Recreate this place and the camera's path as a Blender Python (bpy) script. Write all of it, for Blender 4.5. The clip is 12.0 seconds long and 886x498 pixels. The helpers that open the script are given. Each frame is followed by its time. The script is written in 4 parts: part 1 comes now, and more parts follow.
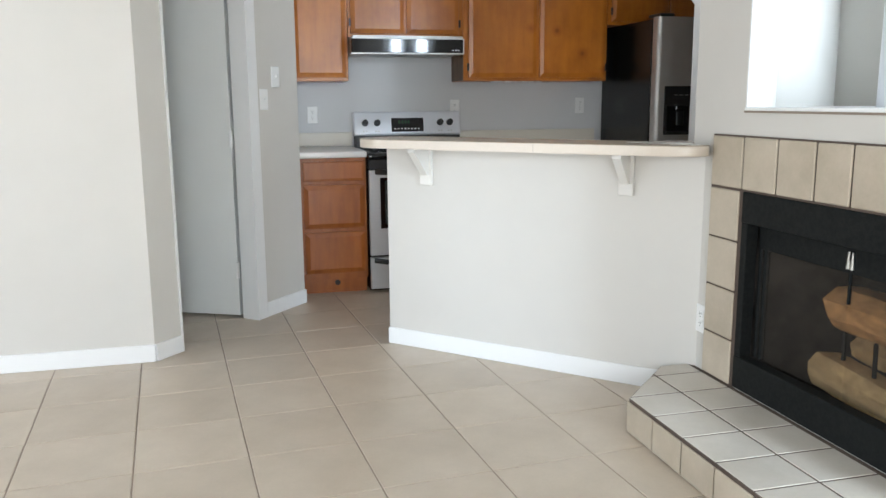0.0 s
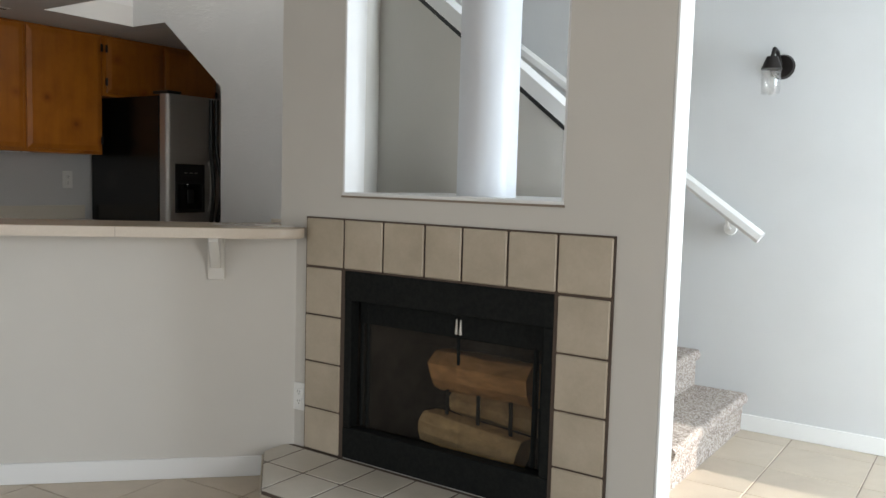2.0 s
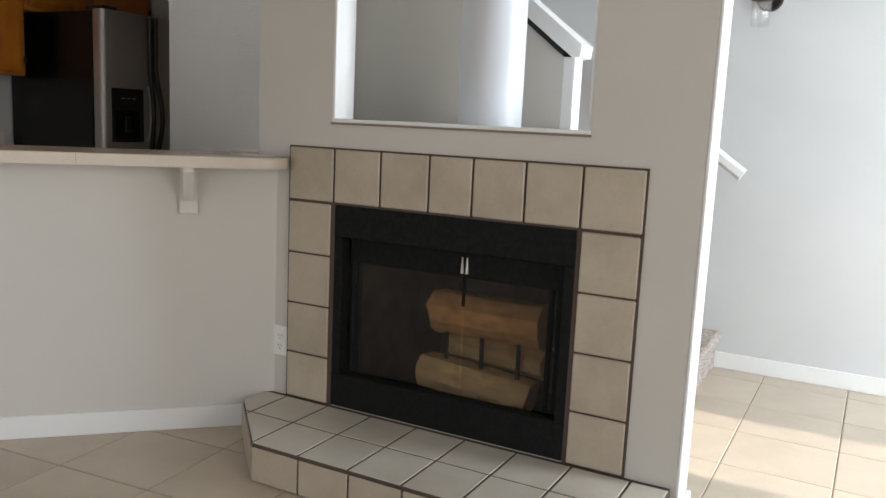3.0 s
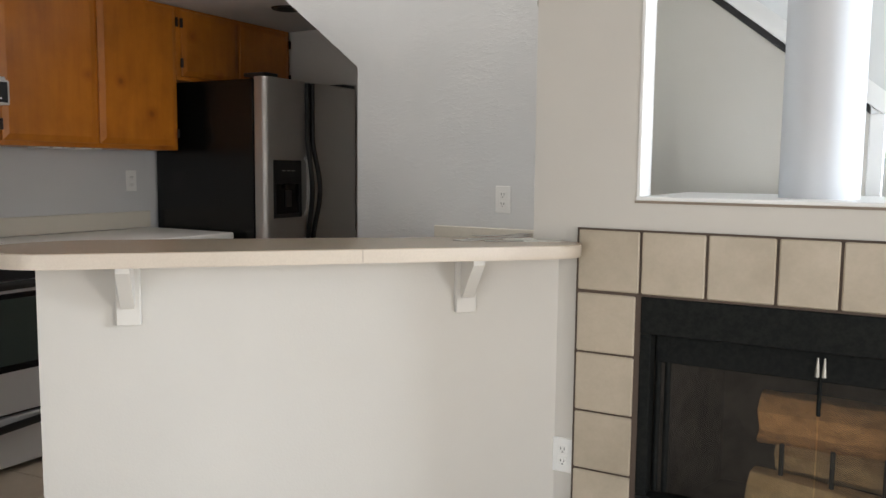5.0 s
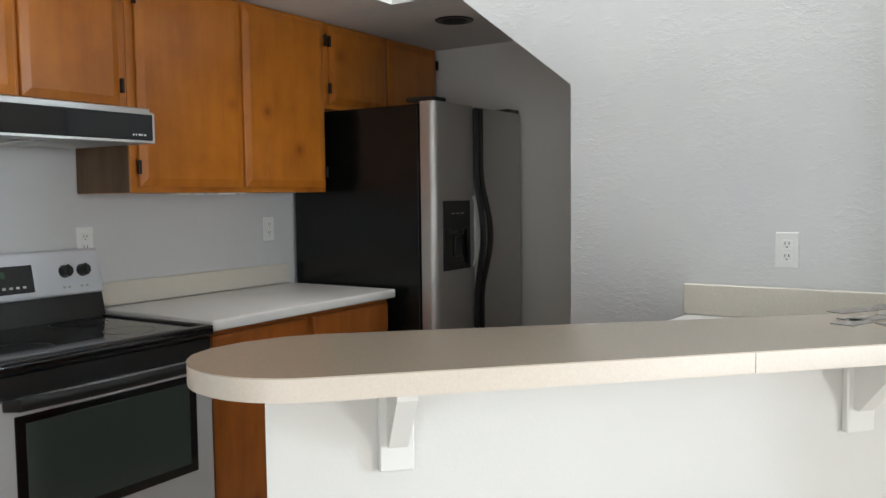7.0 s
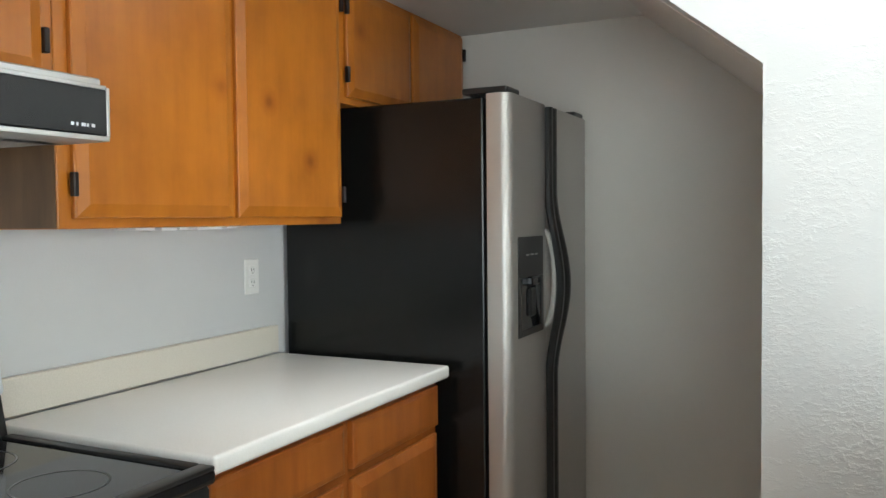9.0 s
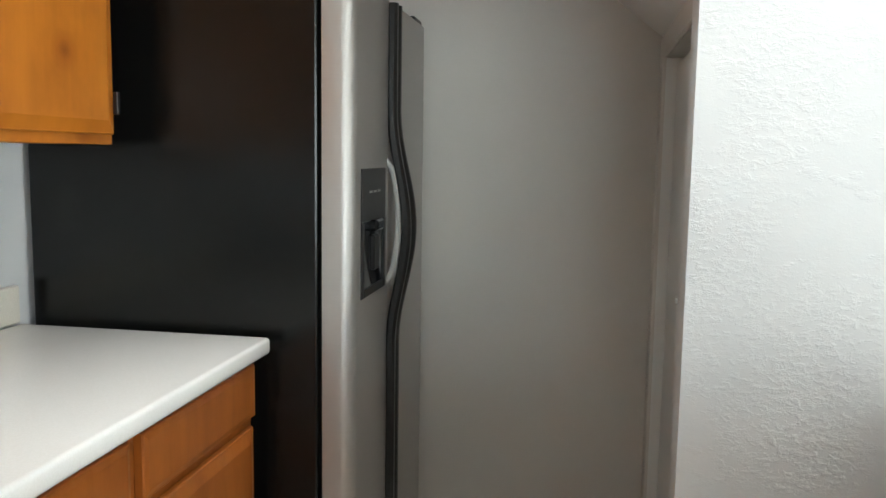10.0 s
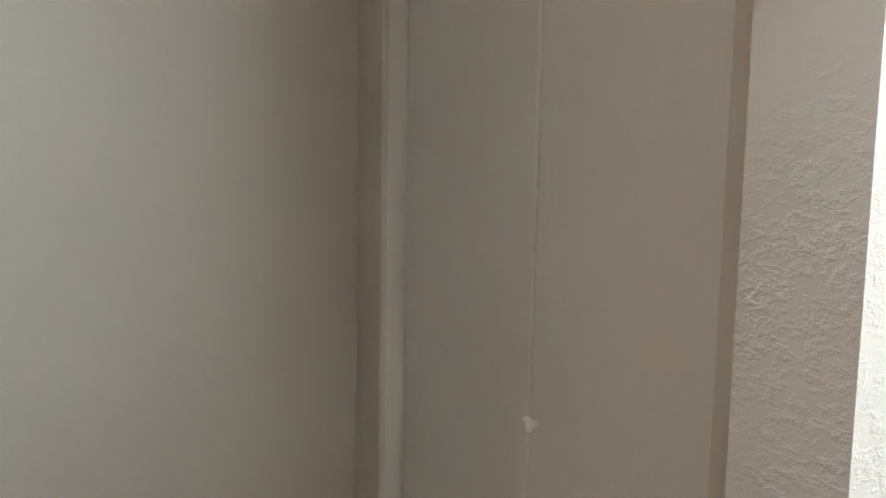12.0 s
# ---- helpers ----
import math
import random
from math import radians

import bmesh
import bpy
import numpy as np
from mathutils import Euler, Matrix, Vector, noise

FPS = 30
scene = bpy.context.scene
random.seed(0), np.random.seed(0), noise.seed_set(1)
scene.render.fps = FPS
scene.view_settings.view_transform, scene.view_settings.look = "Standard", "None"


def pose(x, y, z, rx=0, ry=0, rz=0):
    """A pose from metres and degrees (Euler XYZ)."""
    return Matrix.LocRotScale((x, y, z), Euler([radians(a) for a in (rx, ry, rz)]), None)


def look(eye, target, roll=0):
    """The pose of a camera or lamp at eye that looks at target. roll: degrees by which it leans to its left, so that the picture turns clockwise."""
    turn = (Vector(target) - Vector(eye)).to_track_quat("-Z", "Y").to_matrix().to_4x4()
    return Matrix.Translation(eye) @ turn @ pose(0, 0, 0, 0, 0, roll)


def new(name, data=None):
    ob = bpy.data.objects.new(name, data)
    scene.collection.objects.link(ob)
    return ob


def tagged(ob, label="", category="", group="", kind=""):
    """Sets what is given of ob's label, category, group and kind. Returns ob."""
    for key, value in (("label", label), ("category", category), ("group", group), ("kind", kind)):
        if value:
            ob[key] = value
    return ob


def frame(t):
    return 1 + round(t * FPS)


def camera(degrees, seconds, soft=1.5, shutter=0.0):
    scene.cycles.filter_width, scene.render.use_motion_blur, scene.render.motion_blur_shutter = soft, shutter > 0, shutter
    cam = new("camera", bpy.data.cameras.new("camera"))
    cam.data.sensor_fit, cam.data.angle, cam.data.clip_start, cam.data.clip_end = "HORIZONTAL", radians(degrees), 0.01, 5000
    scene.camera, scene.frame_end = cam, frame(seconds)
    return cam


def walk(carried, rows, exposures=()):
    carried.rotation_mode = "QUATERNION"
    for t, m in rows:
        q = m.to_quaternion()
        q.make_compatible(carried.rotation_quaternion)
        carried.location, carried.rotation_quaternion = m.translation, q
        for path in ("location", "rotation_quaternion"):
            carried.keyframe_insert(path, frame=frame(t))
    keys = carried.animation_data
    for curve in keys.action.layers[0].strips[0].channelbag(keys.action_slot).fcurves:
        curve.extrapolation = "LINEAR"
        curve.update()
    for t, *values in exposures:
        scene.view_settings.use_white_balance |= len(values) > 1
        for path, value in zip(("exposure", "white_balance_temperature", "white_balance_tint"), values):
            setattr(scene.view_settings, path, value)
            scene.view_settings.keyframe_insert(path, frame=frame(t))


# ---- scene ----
cam = camera(57.1, 12.0)
PATH = [
    (0, (0.019, 1.029, 1.22), (-1.89, 1.507, 0.862), -0.4),
    (0.5, (-0.048, 0.764, 1.231), (-1.807, 1.67, 0.939), -0.2),
    (1, (-0.138, 0.579, 1.236), (-1.596, 1.931, 1.019), 1.0),
    (1.5, (-0.325, 0.489, 1.253), (-1.613, 2.009, 1.078), 1.5),
    (2, (-0.491, 0.43, 1.249), (-1.622, 2.071, 1.08), 1.6),
    (2.5, (-0.674, 0.414, 1.203), (-1.717, 2.097, 0.927), 1.5),
    (2.7, (-0.752, 0.436, 1.196), (-1.75, 2.143, 0.898), 2.0),
    (4.3, (-1.587, 0.425, 1.255), (-2.324, 2.264, 0.981), 2.9),
    (4.5, (-1.685, 0.433, 1.272), (-2.551, 2.219, 1.031), 1.4),
    (5, (-1.924, 0.376, 1.269), (-2.901, 2.11, 1.072), 0.6),
    (5.5, (-2.07, 0.369, 1.256), (-3.053, 2.1, 1.065), 0.5),
    (6, (-2.281, 0.479, 1.269), (-3.266, 2.209, 1.078), 0.5),
    (6.5, (-2.582, 0.586, 1.317), (-3.636, 2.279, 1.167), -0.7),
    (7, (-2.911, 0.708, 1.331), (-3.994, 2.384, 1.199), -0.7),
    (7.2, (-3.031, 0.76, 1.332), (-4.123, 2.43, 1.197), -0.8),
    (8.8, (-3.921, 1.295, 1.347), (-4.827, 3.078, 1.311), -0.5),
    (9, (-3.991, 1.395, 1.367), (-4.862, 3.193, 1.291), -0.6),
    (9.5, (-4.188, 1.624, 1.348), (-4.831, 3.511, 1.192), 0.1),
    (10, (-4.356, 1.884, 1.342), (-4.693, 3.842, 1.111), 0.9),
    (10.5, (-4.528, 2.205, 1.369), (-4.503, 4.185, 1.092), 1.3),
    (11, (-4.651, 2.524, 1.312), (-4.211, 4.454, 1.029), 2.8),
    (11.5, (-4.671, 2.87, 1.277), (-3.971, 4.734, 1.08), 3.7),
    (12, (-4.647, 3.157, 1.312), (-3.761, 4.937, 1.089), 1.0),
]
EXPOSURE = [(0.0, 0.98, 6000, 9), (0.6, 0.76, 6000, 9), (1.0, 0.22, 6050, 9), (1.5, -0.06, 6300, 9), (2.7, -0.14, 6600, 13), (4.3, 0.32, 6650, 13), (5.2, 0.67, 6480, 12), (7.2, 1.16, 6050, 8), (8.8, 2.0, 6000, 3), (10.0, 2.16, 6020, 4), (11.0, 2.18, 6150, 5), (11.5, 2.1, 6250, 5), (12.0, 2.52, 6350, 4)]
walk(cam, [(t, look(eye, target, roll)) for t, eye, target, roll in PATH], EXPOSURE)

# ---- world and lights ----
world = bpy.data.worlds.new("world")
scene.world = world
world.use_nodes = True
wn = world.node_tree
sky = wn.nodes.new("ShaderNodeTexSky")
sky.sky_type = "NISHITA"
sky.sun_disc = False
sky.sun_elevation, sky.sun_rotation = radians(29.5), radians(82)
wn.nodes["Background"].inputs[1].default_value = 0.12
wn.links.new(sky.outputs[0], wn.nodes["Background"].inputs[0])


def area(name, eye, target, w, h, watts, colour):
    d = bpy.data.lights.new(name, "AREA")
    d.shape, d.size, d.size_y, d.energy, d.color = "RECTANGLE", w, h, watts, colour
    ob = new(name, d)
    ob.matrix_world = look(eye, target)
    return tagged(ob, kind="structure")


sun = bpy.data.lights.new("sun", "SUN")
sun.energy, sun.angle, sun.color = 5.0, radians(0.5), (1.0, 0.95, 0.88)
new("sun", sun).matrix_world = look((5.0, 3.98, 2.85), (0, 3.9, 0))
# Added fill from an unseen opening, for the fireplace wall and bar.
area("fill_living_back", (-2.15, -2.55, 1.15), (-2.15, 0, 1.1), 3.1, 2.05, 43, (0.95, 0.98, 1.0))
# Added side fill, no known window there; brightens range wall and cabinets.
area("fill_living_side", (2.15, 0.9, 1.3), (-3, 1.1, 1.25), 1.15, 1.6, 55, (0.95, 0.98, 1.0))
area("daylight_entry_window", (2.15, 3.70, 1.4), (-1, 3.70, 1.3), 0.68, 2.15, 215, (0.78, 0.90, 1.0))
area("daylight_skylight", (-4.0, 3.25, 3.35), (-4.0, 3.25, 0), 1.7, 0.5, 9.5, (1.0, 0.975, 0.93))

# ---- materials ----
def material(name, base=(0.5, 0.5, 0.5), rough=0.6, metal=0.0, spec=0.5):
    m = bpy.data.materials.new(name)
    m.use_nodes = True
    b = m.node_tree.nodes["Principled BSDF"]
    b.inputs["Base Color"].default_value = (*base, 1)
    b.inputs["Roughness"].default_value = rough
    b.inputs["Metallic"].default_value = metal
    b.inputs["Specular IOR Level"].default_value = spec
    return m, m.node_tree, b


def nd(tree, kind, **inputs):
    n = tree.nodes.new(kind)
    for k, v in inputs.items():
        n.inputs[k.replace("_", " ")].default_value = v
    return n


def coords(tree, scale=(1, 1, 1), rot=(0, 0, 0)):
    tc = tree.nodes.new("ShaderNodeTexCoord")
    mp = tree.nodes.new("ShaderNodeMapping")
    mp.inputs["Scale"].default_value = scale
    mp.inputs["Rotation"].default_value = rot
    tree.links.new(tc.outputs["Object"], mp.inputs["Vector"])
    return mp.outputs[0]


def noise_tex(tree, vec, scale, detail=4, rough=0.55):
    n = nd(tree, "ShaderNodeTexNoise", Scale=scale, Detail=detail, Roughness=rough)
    tree.links.new(vec, n.inputs["Vector"])
    return n.outputs["Fac"]


def ramp(tree, fac, stops):
    r = tree.nodes.new("ShaderNodeValToRGB")
    els = r.color_ramp.elements
    while len(els) < len(stops):
        els.new(0.5)
    for e, (p, c) in zip(els, stops):
        e.position = p
        e.color = (*c, 1)
    tree.links.new(fac, r.inputs["Fac"])
    return r.outputs["Color"]


def mix(tree, fac, a, b, how="MIX"):
    n = tree.nodes.new("ShaderNodeMix")
    n.data_type, n.blend_type = "RGBA", how
    for sock, v in ((n.inputs[0], fac), (n.inputs[6], a), (n.inputs[7], b)):
        if hasattr(v, "links"):
            tree.links.new(v, sock)
        elif isinstance(v, (int, float)):
            sock.default_value = v
        else:
            sock.default_value = (*v, 1)
    return n.outputs[2]


def bump(tree, b, height, strength, dist):
    n = nd(tree, "ShaderNodeBump", Strength=strength, Distance=dist)
    tree.links.new(height, n.inputs["Height"])
    tree.links.new(n.outputs[0], b.inputs["Normal"])


def paint(name, c, rough=0.55, peel=0.12, scale=140, vary=0.03):
    m, t, b = material(name, c, rough)
    v = coords(t)
    lo = tuple(x * (1 - vary) for x in c)
    hi = tuple(min(1, x * (1 + vary)) for x in c)
    t.links.new(ramp(t, noise_tex(t, v, 1.7, 5), [(0.3, lo), (0.7, hi)]), b.inputs["Base Color"])
    if peel:
        bump(t, b, noise_tex(t, v, scale, 3), peel, 0.003)
    return m


WALL = paint("grey_wall_paint", (0.60, 0.575, 0.53), 0.6, 0.12)
# Same paint as WALL, with the cool tint of daylight put into the colour.
DAYLITWALL = paint("daylit_grey_wall_paint", (0.60, 0.605, 0.605), 0.6, 0.12)
TRIM = paint("white_trim_paint", (0.80, 0.80, 0.79), 0.35, 0.03, 60, 0.015)
CEIL = paint("ceiling_paint", (0.74, 0.73, 0.71), 0.8, 0.25, 90)
BRACKETPAINT = paint("cream_bracket_paint", (0.68, 0.655, 0.61), 0.42, 0.03, 60, 0.02)
DOORPAINT = paint("white_door_paint", (0.70, 0.71, 0.69), 0.45, 0.03, 70, 0.02)


def stucco_mat():
    m, t, b = material("knockdown_stucco", (0.72, 0.73, 0.73), 0.62)
    v = coords(t)
    warp = nd(t, "ShaderNodeTexNoise", Scale=66.0, Detail=5.0, Roughness=0.62, Distortion=0.25)
    t.links.new(coords(t, (0.8, 0.8, 1.25)), warp.inputs["Vector"])
    plate = ramp(t, warp.outputs["Fac"], [(0.45, (0, 0, 0)), (0.66, (1, 1, 1))])
    fine = noise_tex(t, v, 260, 3)
    smear = ramp(t, noise_tex(t, coords(t, (1, 1, 2.2)), 9, 5, 0.7), [(0.56, (0, 0, 0)), (0.64, (1, 1, 1))])
    keep = ramp(t, noise_tex(t, v, 2.6, 4), [(0.46, (0.1, 0.1, 0.1)), (0.62, (1, 1, 1))])
    h = mix(t, 1.0, mix(t, 0.2, plate, fine), keep, "MULTIPLY")
    h = mix(t, 0.22, h, smear)
    bump(t, b, h, 0.42, 0.004)
    t.links.new(ramp(t, noise_tex(t, v, 2.2, 5), [(0.3, (0.66, 0.67, 0.67)), (0.7, (0.73, 0.735, 0.73))]), b.inputs["Base Color"])
    return m


STUCCO = stucco_mat()


def tile_mat(name, a, c, rough, blotch=6.0):
    m, t, b = material(name, a, rough)
    v = coords(t)
    info = t.nodes.new("ShaderNodeObjectInfo")
    big = ramp(t, noise_tex(t, v, blotch, 6, 0.6), [(0.3, a), (0.72, c)])
    fine = ramp(t, noise_tex(t, v, 90, 4), [(0.3, (0.97, 0.97, 0.97)), (0.7, (1.015, 1.01, 1.01))])
    each = ramp(t, info.outputs["Random"], [(0.0, (0.94, 0.935, 0.93)), (1.0, (1.04, 1.04, 1.04))])
    t.links.new(mix(t, 1.0, mix(t, 1.0, big, fine, "MULTIPLY"), each, "MULTIPLY"), b.inputs["Base Color"])
    r = nd(t, "ShaderNodeMapRange", **{"To_Min": rough - 0.08, "To_Max": rough + 0.14})
    t.links.new(noise_tex(t, v, 12, 4), r.inputs["Value"])
    t.links.new(r.outputs[0], b.inputs["Roughness"])
    bump(t, b, noise_tex(t, v, 25, 4), 0.06, 0.004)
    return m


FLOORTILE = tile_mat("beige_floor_tile", (0.47, 0.395, 0.305), (0.56, 0.48, 0.38), 0.32, 4.0)
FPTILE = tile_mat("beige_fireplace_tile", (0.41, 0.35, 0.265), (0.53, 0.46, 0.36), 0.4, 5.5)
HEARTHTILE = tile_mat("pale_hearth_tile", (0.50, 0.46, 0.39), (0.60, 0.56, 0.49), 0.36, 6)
GROUT = paint("grey_brown_grout", (0.27, 0.215, 0.17), 0.9, 0.3, 200, 0.15)
DARKGROUT = paint("dark_brown_grout", (0.095, 0.068, 0.052), 0.85, 0.3, 200, 0.2)


def wood_mat(name, dark, mid, light, rough=0.35, knots=True):
    m, t, b = material(name, mid, rough)
    info = t.nodes.new("ShaderNodeObjectInfo")
    tc = t.nodes.new("ShaderNodeTexCoord")
    add = t.nodes.new("ShaderNodeVectorMath")
    add.operation = "ADD"
    comb = t.nodes.new("ShaderNodeCombineXYZ")
    mul = t.nodes.new("ShaderNodeMath")
    mul.operation = "MULTIPLY"
    mul.inputs[1].default_value = 37.0
    t.links.new(info.outputs["Random"], mul.inputs[0])
    t.links.new(mul.outputs[0], comb.inputs[1])
    t.links.new(tc.outputs["Object"], add.inputs[0])
    t.links.new(comb.outputs[0], add.inputs[1])
    mp = t.nodes.new("ShaderNodeMapping")
    mp.inputs["Scale"].default_value = (4.5, 4.5, 0.55)
    t.links.new(add.outputs[0], mp.inputs["Vector"])
    grain = noise_tex(t, mp.outputs[0], 4, 5, 0.6)
    base = ramp(t, grain, [(0.28, dark), (0.5, mid), (0.75, light)])
    blot = noise_tex(t, add.outputs[0], 4.5, 4)
    shade = ramp(t, blot, [(0.3, (0.78, 0.74, 0.68)), (0.6, (1.04, 1.03, 1.0))])
    col = mix(t, 1.0, base, shade, "MULTIPLY")
    if knots:
        vo = nd(t, "ShaderNodeTexVoronoi", Scale=4.2)
        t.links.new(add.outputs[0], vo.inputs["Vector"])
        k = ramp(t, vo.outputs["Distance"], [(0.03, (0.36, 0.24, 0.16)), (0.10, (0.78, 0.68, 0.58)), (0.2, (1, 1, 1))])
        col = mix(t, 0.8, col, k, "MULTIPLY")
    t.links.new(col, b.inputs["Base Color"])
    b.inputs["Coat Weight"].default_value = 0.12
    b.inputs["Coat Roughness"].default_value = 0.25
    bump(t, b, grain, 0.08, 0.002)
    return m


WOOD = wood_mat("stained_cabinet_wood", (0.385, 0.124, 0.010), (0.44, 0.146, 0.012), (0.48, 0.170, 0.016))
REDWOOD = wood_mat("reddish_stained_cabinet_wood", (0.26, 0.072, 0.010), (0.345, 0.102, 0.015), (0.40, 0.13, 0.021))
# Dark plinth wood; on the cabinet side it also stands for shade.
DARKWOOD = wood_mat("dark_plinth_and_shaded_side_wood", (0.10, 0.05, 0.02), (0.16, 0.085, 0.035), (0.2, 0.11, 0.05), 0.5, False)


def log_mat(name, a, c):
    m, t, b = material(name, a, 0.9)
    v = coords(t, (5, 11, 11))
    n = noise_tex(t, v, 3, 8, 0.75)
    t.links.new(ramp(t, n, [(0.3, a), (0.55, c), (0.8, tuple(x * 1.3 for x in c))]), b.inputs["Base Color"])
    bump(t, b, n, 0.8, 0.02)
    return m


BARK = log_mat("split_log_orange", (0.32, 0.14, 0.045), (0.70, 0.36, 0.13))
PALELOG = log_mat("split_log_pale", (0.36, 0.22, 0.09), (0.66, 0.45, 0.21))


def steel_mat():
    m, t, b = material("brushed_stainless", (0.52, 0.51, 0.49), 0.47, 0.85)
    v = coords(t, (3, 3, 160))
    n = noise_tex(t, v, 4, 3)
    t.links.new(ramp(t, n, [(0.3, (0.515, 0.505, 0.485)), (0.7, (0.535, 0.525, 0.505))]), b.inputs["Base Color"])
    bump(t, b, n, 0.012, 0.001)
    return m


STEEL = steel_mat()
OVENSTEEL = paint("satin_oven_steel", (0.60, 0.61, 0.62), 0.34, 0.0)
OVENSTEEL.node_tree.nodes["Principled BSDF"].inputs["Metallic"].default_value = 0.35
PIPEPAINT = paint("grey_white_pipe_paint", (0.60, 0.62, 0.65), 0.4, 0.05, 60)
BRIGHTSTEEL = material("bright_stainless_panel", (0.72, 0.74, 0.78), 0.32, 0.12)[0]


def speck(name, a, c, rough, scale, bumpy=0.0):
    m, t, b = material(name, a, rough)
    v = coords(t)
    t.links.new(ramp(t, noise_tex(t, v, scale, 3, 0.7), [(0.38, a), (0.62, c)]), b.inputs["Base Color"])
    if bumpy:
        bump(t, b, noise_tex(t, v, scale * 1.3, 3), bumpy, 0.004)
    return m


LAMINATE = speck("beige_laminate", (0.44, 0.365, 0.285), (0.475, 0.40, 0.312), 0.24, 220)
LAMEDGE = speck("cream_laminate_edge", (0.565, 0.49, 0.405), (0.60, 0.525, 0.435), 0.35, 220)
WHITETOP = speck("white_speckled_countertop", (0.755, 0.745, 0.715), (0.79, 0.78, 0.755), 0.26, 260)
SPLASH = speck("cream_backsplash", (0.62, 0.58, 0.50), (0.68, 0.64, 0.56), 0.35, 240)
BLACKSIDE = speck("black_textured_steel", (0.004, 0.004, 0.004), (0.007, 0.0075, 0.007), 0.22, 400, 0.03)
BLACKSIDE.node_tree.nodes["Principled BSDF"].inputs["Specular IOR Level"].default_value = 0.35
BLACKGLOSS = material("black_glass", (0.006, 0.006, 0.007), 0.06)[0]
BLACKPLASTIC = speck("black_plastic", (0.009, 0.009, 0.009), (0.014, 0.014, 0.014), 0.35, 150)
BLACKMETAL = speck("matt_black_stove_paint", (0.006, 0.007, 0.007), (0.012, 0.013, 0.012), 0.7, 60, 0.05)
SOOT = speck("sooty_firebrick", (0.012, 0.011, 0.010), (0.06, 0.05, 0.042), 0.95, 5, 0.3)
for _m in (BLACKMETAL, SOOT):
    _m.node_tree.nodes["Principled BSDF"].inputs["Specular IOR Level"].default_value = 0.15
OVENGLASS = material("oven_window_glass", (0.045, 0.058, 0.053), 0.12)[0]
GREYPLASTIC = material("grey_plastic", (0.42, 0.42, 0.40), 0.4)[0]
PLASTIC = paint("white_plastic", (0.82, 0.82, 0.80), 0.35, 0)
DARKSLOT = material("dark_slot", (0.02, 0.02, 0.02), 0.6)[0]
BRONZE = material("dark_bronze", (0.035, 0.03, 0.028), 0.35, 0.8)[0]
CHROME = material("worn_chrome", (0.42, 0.40, 0.36), 0.4, 1.0)[0]
GREYPAPER = speck("grey_sample_card", (0.22, 0.20, 0.18), (0.34, 0.32, 0.29), 0.4, 70)
PALEPAPER = speck("pale_sample_card", (0.50, 0.49, 0.45), (0.62, 0.6, 0.56), 0.4, 70)
GREENLED = material("dim_green_display", (0.03, 0.08, 0.04), 0.2)[0]


def glass_mat():
    m, t, b = material("clear_glass", (1, 1, 1), 0.02)
    clear = t.nodes.new("ShaderNodeBsdfTransparent")
    gloss = nd(t, "ShaderNodeBsdfGlossy", Roughness=0.03)
    both = t.nodes.new("ShaderNodeMixShader")
    both.inputs[0].default_value = 0.12
    t.links.new(clear.outputs[0], both.inputs[1])
    t.links.new(gloss.outputs[0], both.inputs[2])
    t.links.new(both.outputs[0], t.nodes["Material Output"].inputs["Surface"])
    return m


GLASS = glass_mat()


def carpet_mat():
    m, t, b = material("speckled_beige_carpet", (0.4, 0.34, 0.3), 0.95)
    v = coords(t)
    vo = nd(t, "ShaderNodeTexVoronoi", Scale=150)
    t.links.new(v, vo.inputs["Vector"])
    sep = t.nodes.new("ShaderNodeSeparateColor")
    t.links.new(vo.outputs["Color"], sep.inputs[0])
    c = ramp(t, sep.outputs[0], [(0.0, (0.16, 0.12, 0.10)), (0.35, (0.36, 0.30, 0.26)), (0.7, (0.48, 0.42, 0.37)), (1.0, (0.62, 0.57, 0.52))])
    t.links.new(c, b.inputs["Base Color"])
    bump(t, b, noise_tex(t, v, 170, 3), 0.9, 0.012)
    return m


CARPET = carpet_mat()


# ---- builders ----
def link(name, bm, mat, smooth=False):
    bmesh.ops.recalc_face_normals(bm, faces=bm.faces[:])
    me = bpy.data.meshes.new(name)
    bm.to_mesh(me)
    bm.free()
    me.materials.append(mat)
    if smooth:
        for p in me.polygons:
            p.use_smooth = True
        me.set_sharp_from_angle(angle=radians(40))
    return new(name, me)


def part(name, bm, mat, parent, label="", smooth=False):
    ob = link(name, bm, mat, smooth)
    ob.parent = parent
    if parent.type == "EMPTY":
        ob.matrix_parent_inverse = parent.matrix_basis.inverted()
    return tagged(ob, label)


def thing(name, at, label, category, group=""):
    ob = new(name)
    ob.empty_display_size = 0.1
    ob.matrix_basis = pose(*at)
    return tagged(ob, label, category, group)


def structure(name, bm, mat, label="", smooth=False):
    return tagged(link(name, bm, mat, smooth), label, kind="structure")


def box(x0, x1, y0, y1, z0, z1, bev=0.0, bm=None, seg=1):
    one = bmesh.new()
    bmesh.ops.create_cube(one, size=1)
    for v in one.verts:
        v.co = Vector((x0 + (v.co.x + 0.5) * (x1 - x0), y0 + (v.co.y + 0.5) * (y1 - y0), z0 + (v.co.z + 0.5) * (z1 - z0)))
    if bev:
        bmesh.ops.bevel(one, geom=one.edges[:], offset=bev, segments=seg, affect="EDGES", profile=0.5)
    if bm is None:
        return one
    return join(bm, one)


def join(bm, other):
    me = bpy.data.meshes.new("join")
    other.to_mesh(me)
    other.free()
    bm.from_mesh(me)
    bpy.data.meshes.remove(me)
    return bm


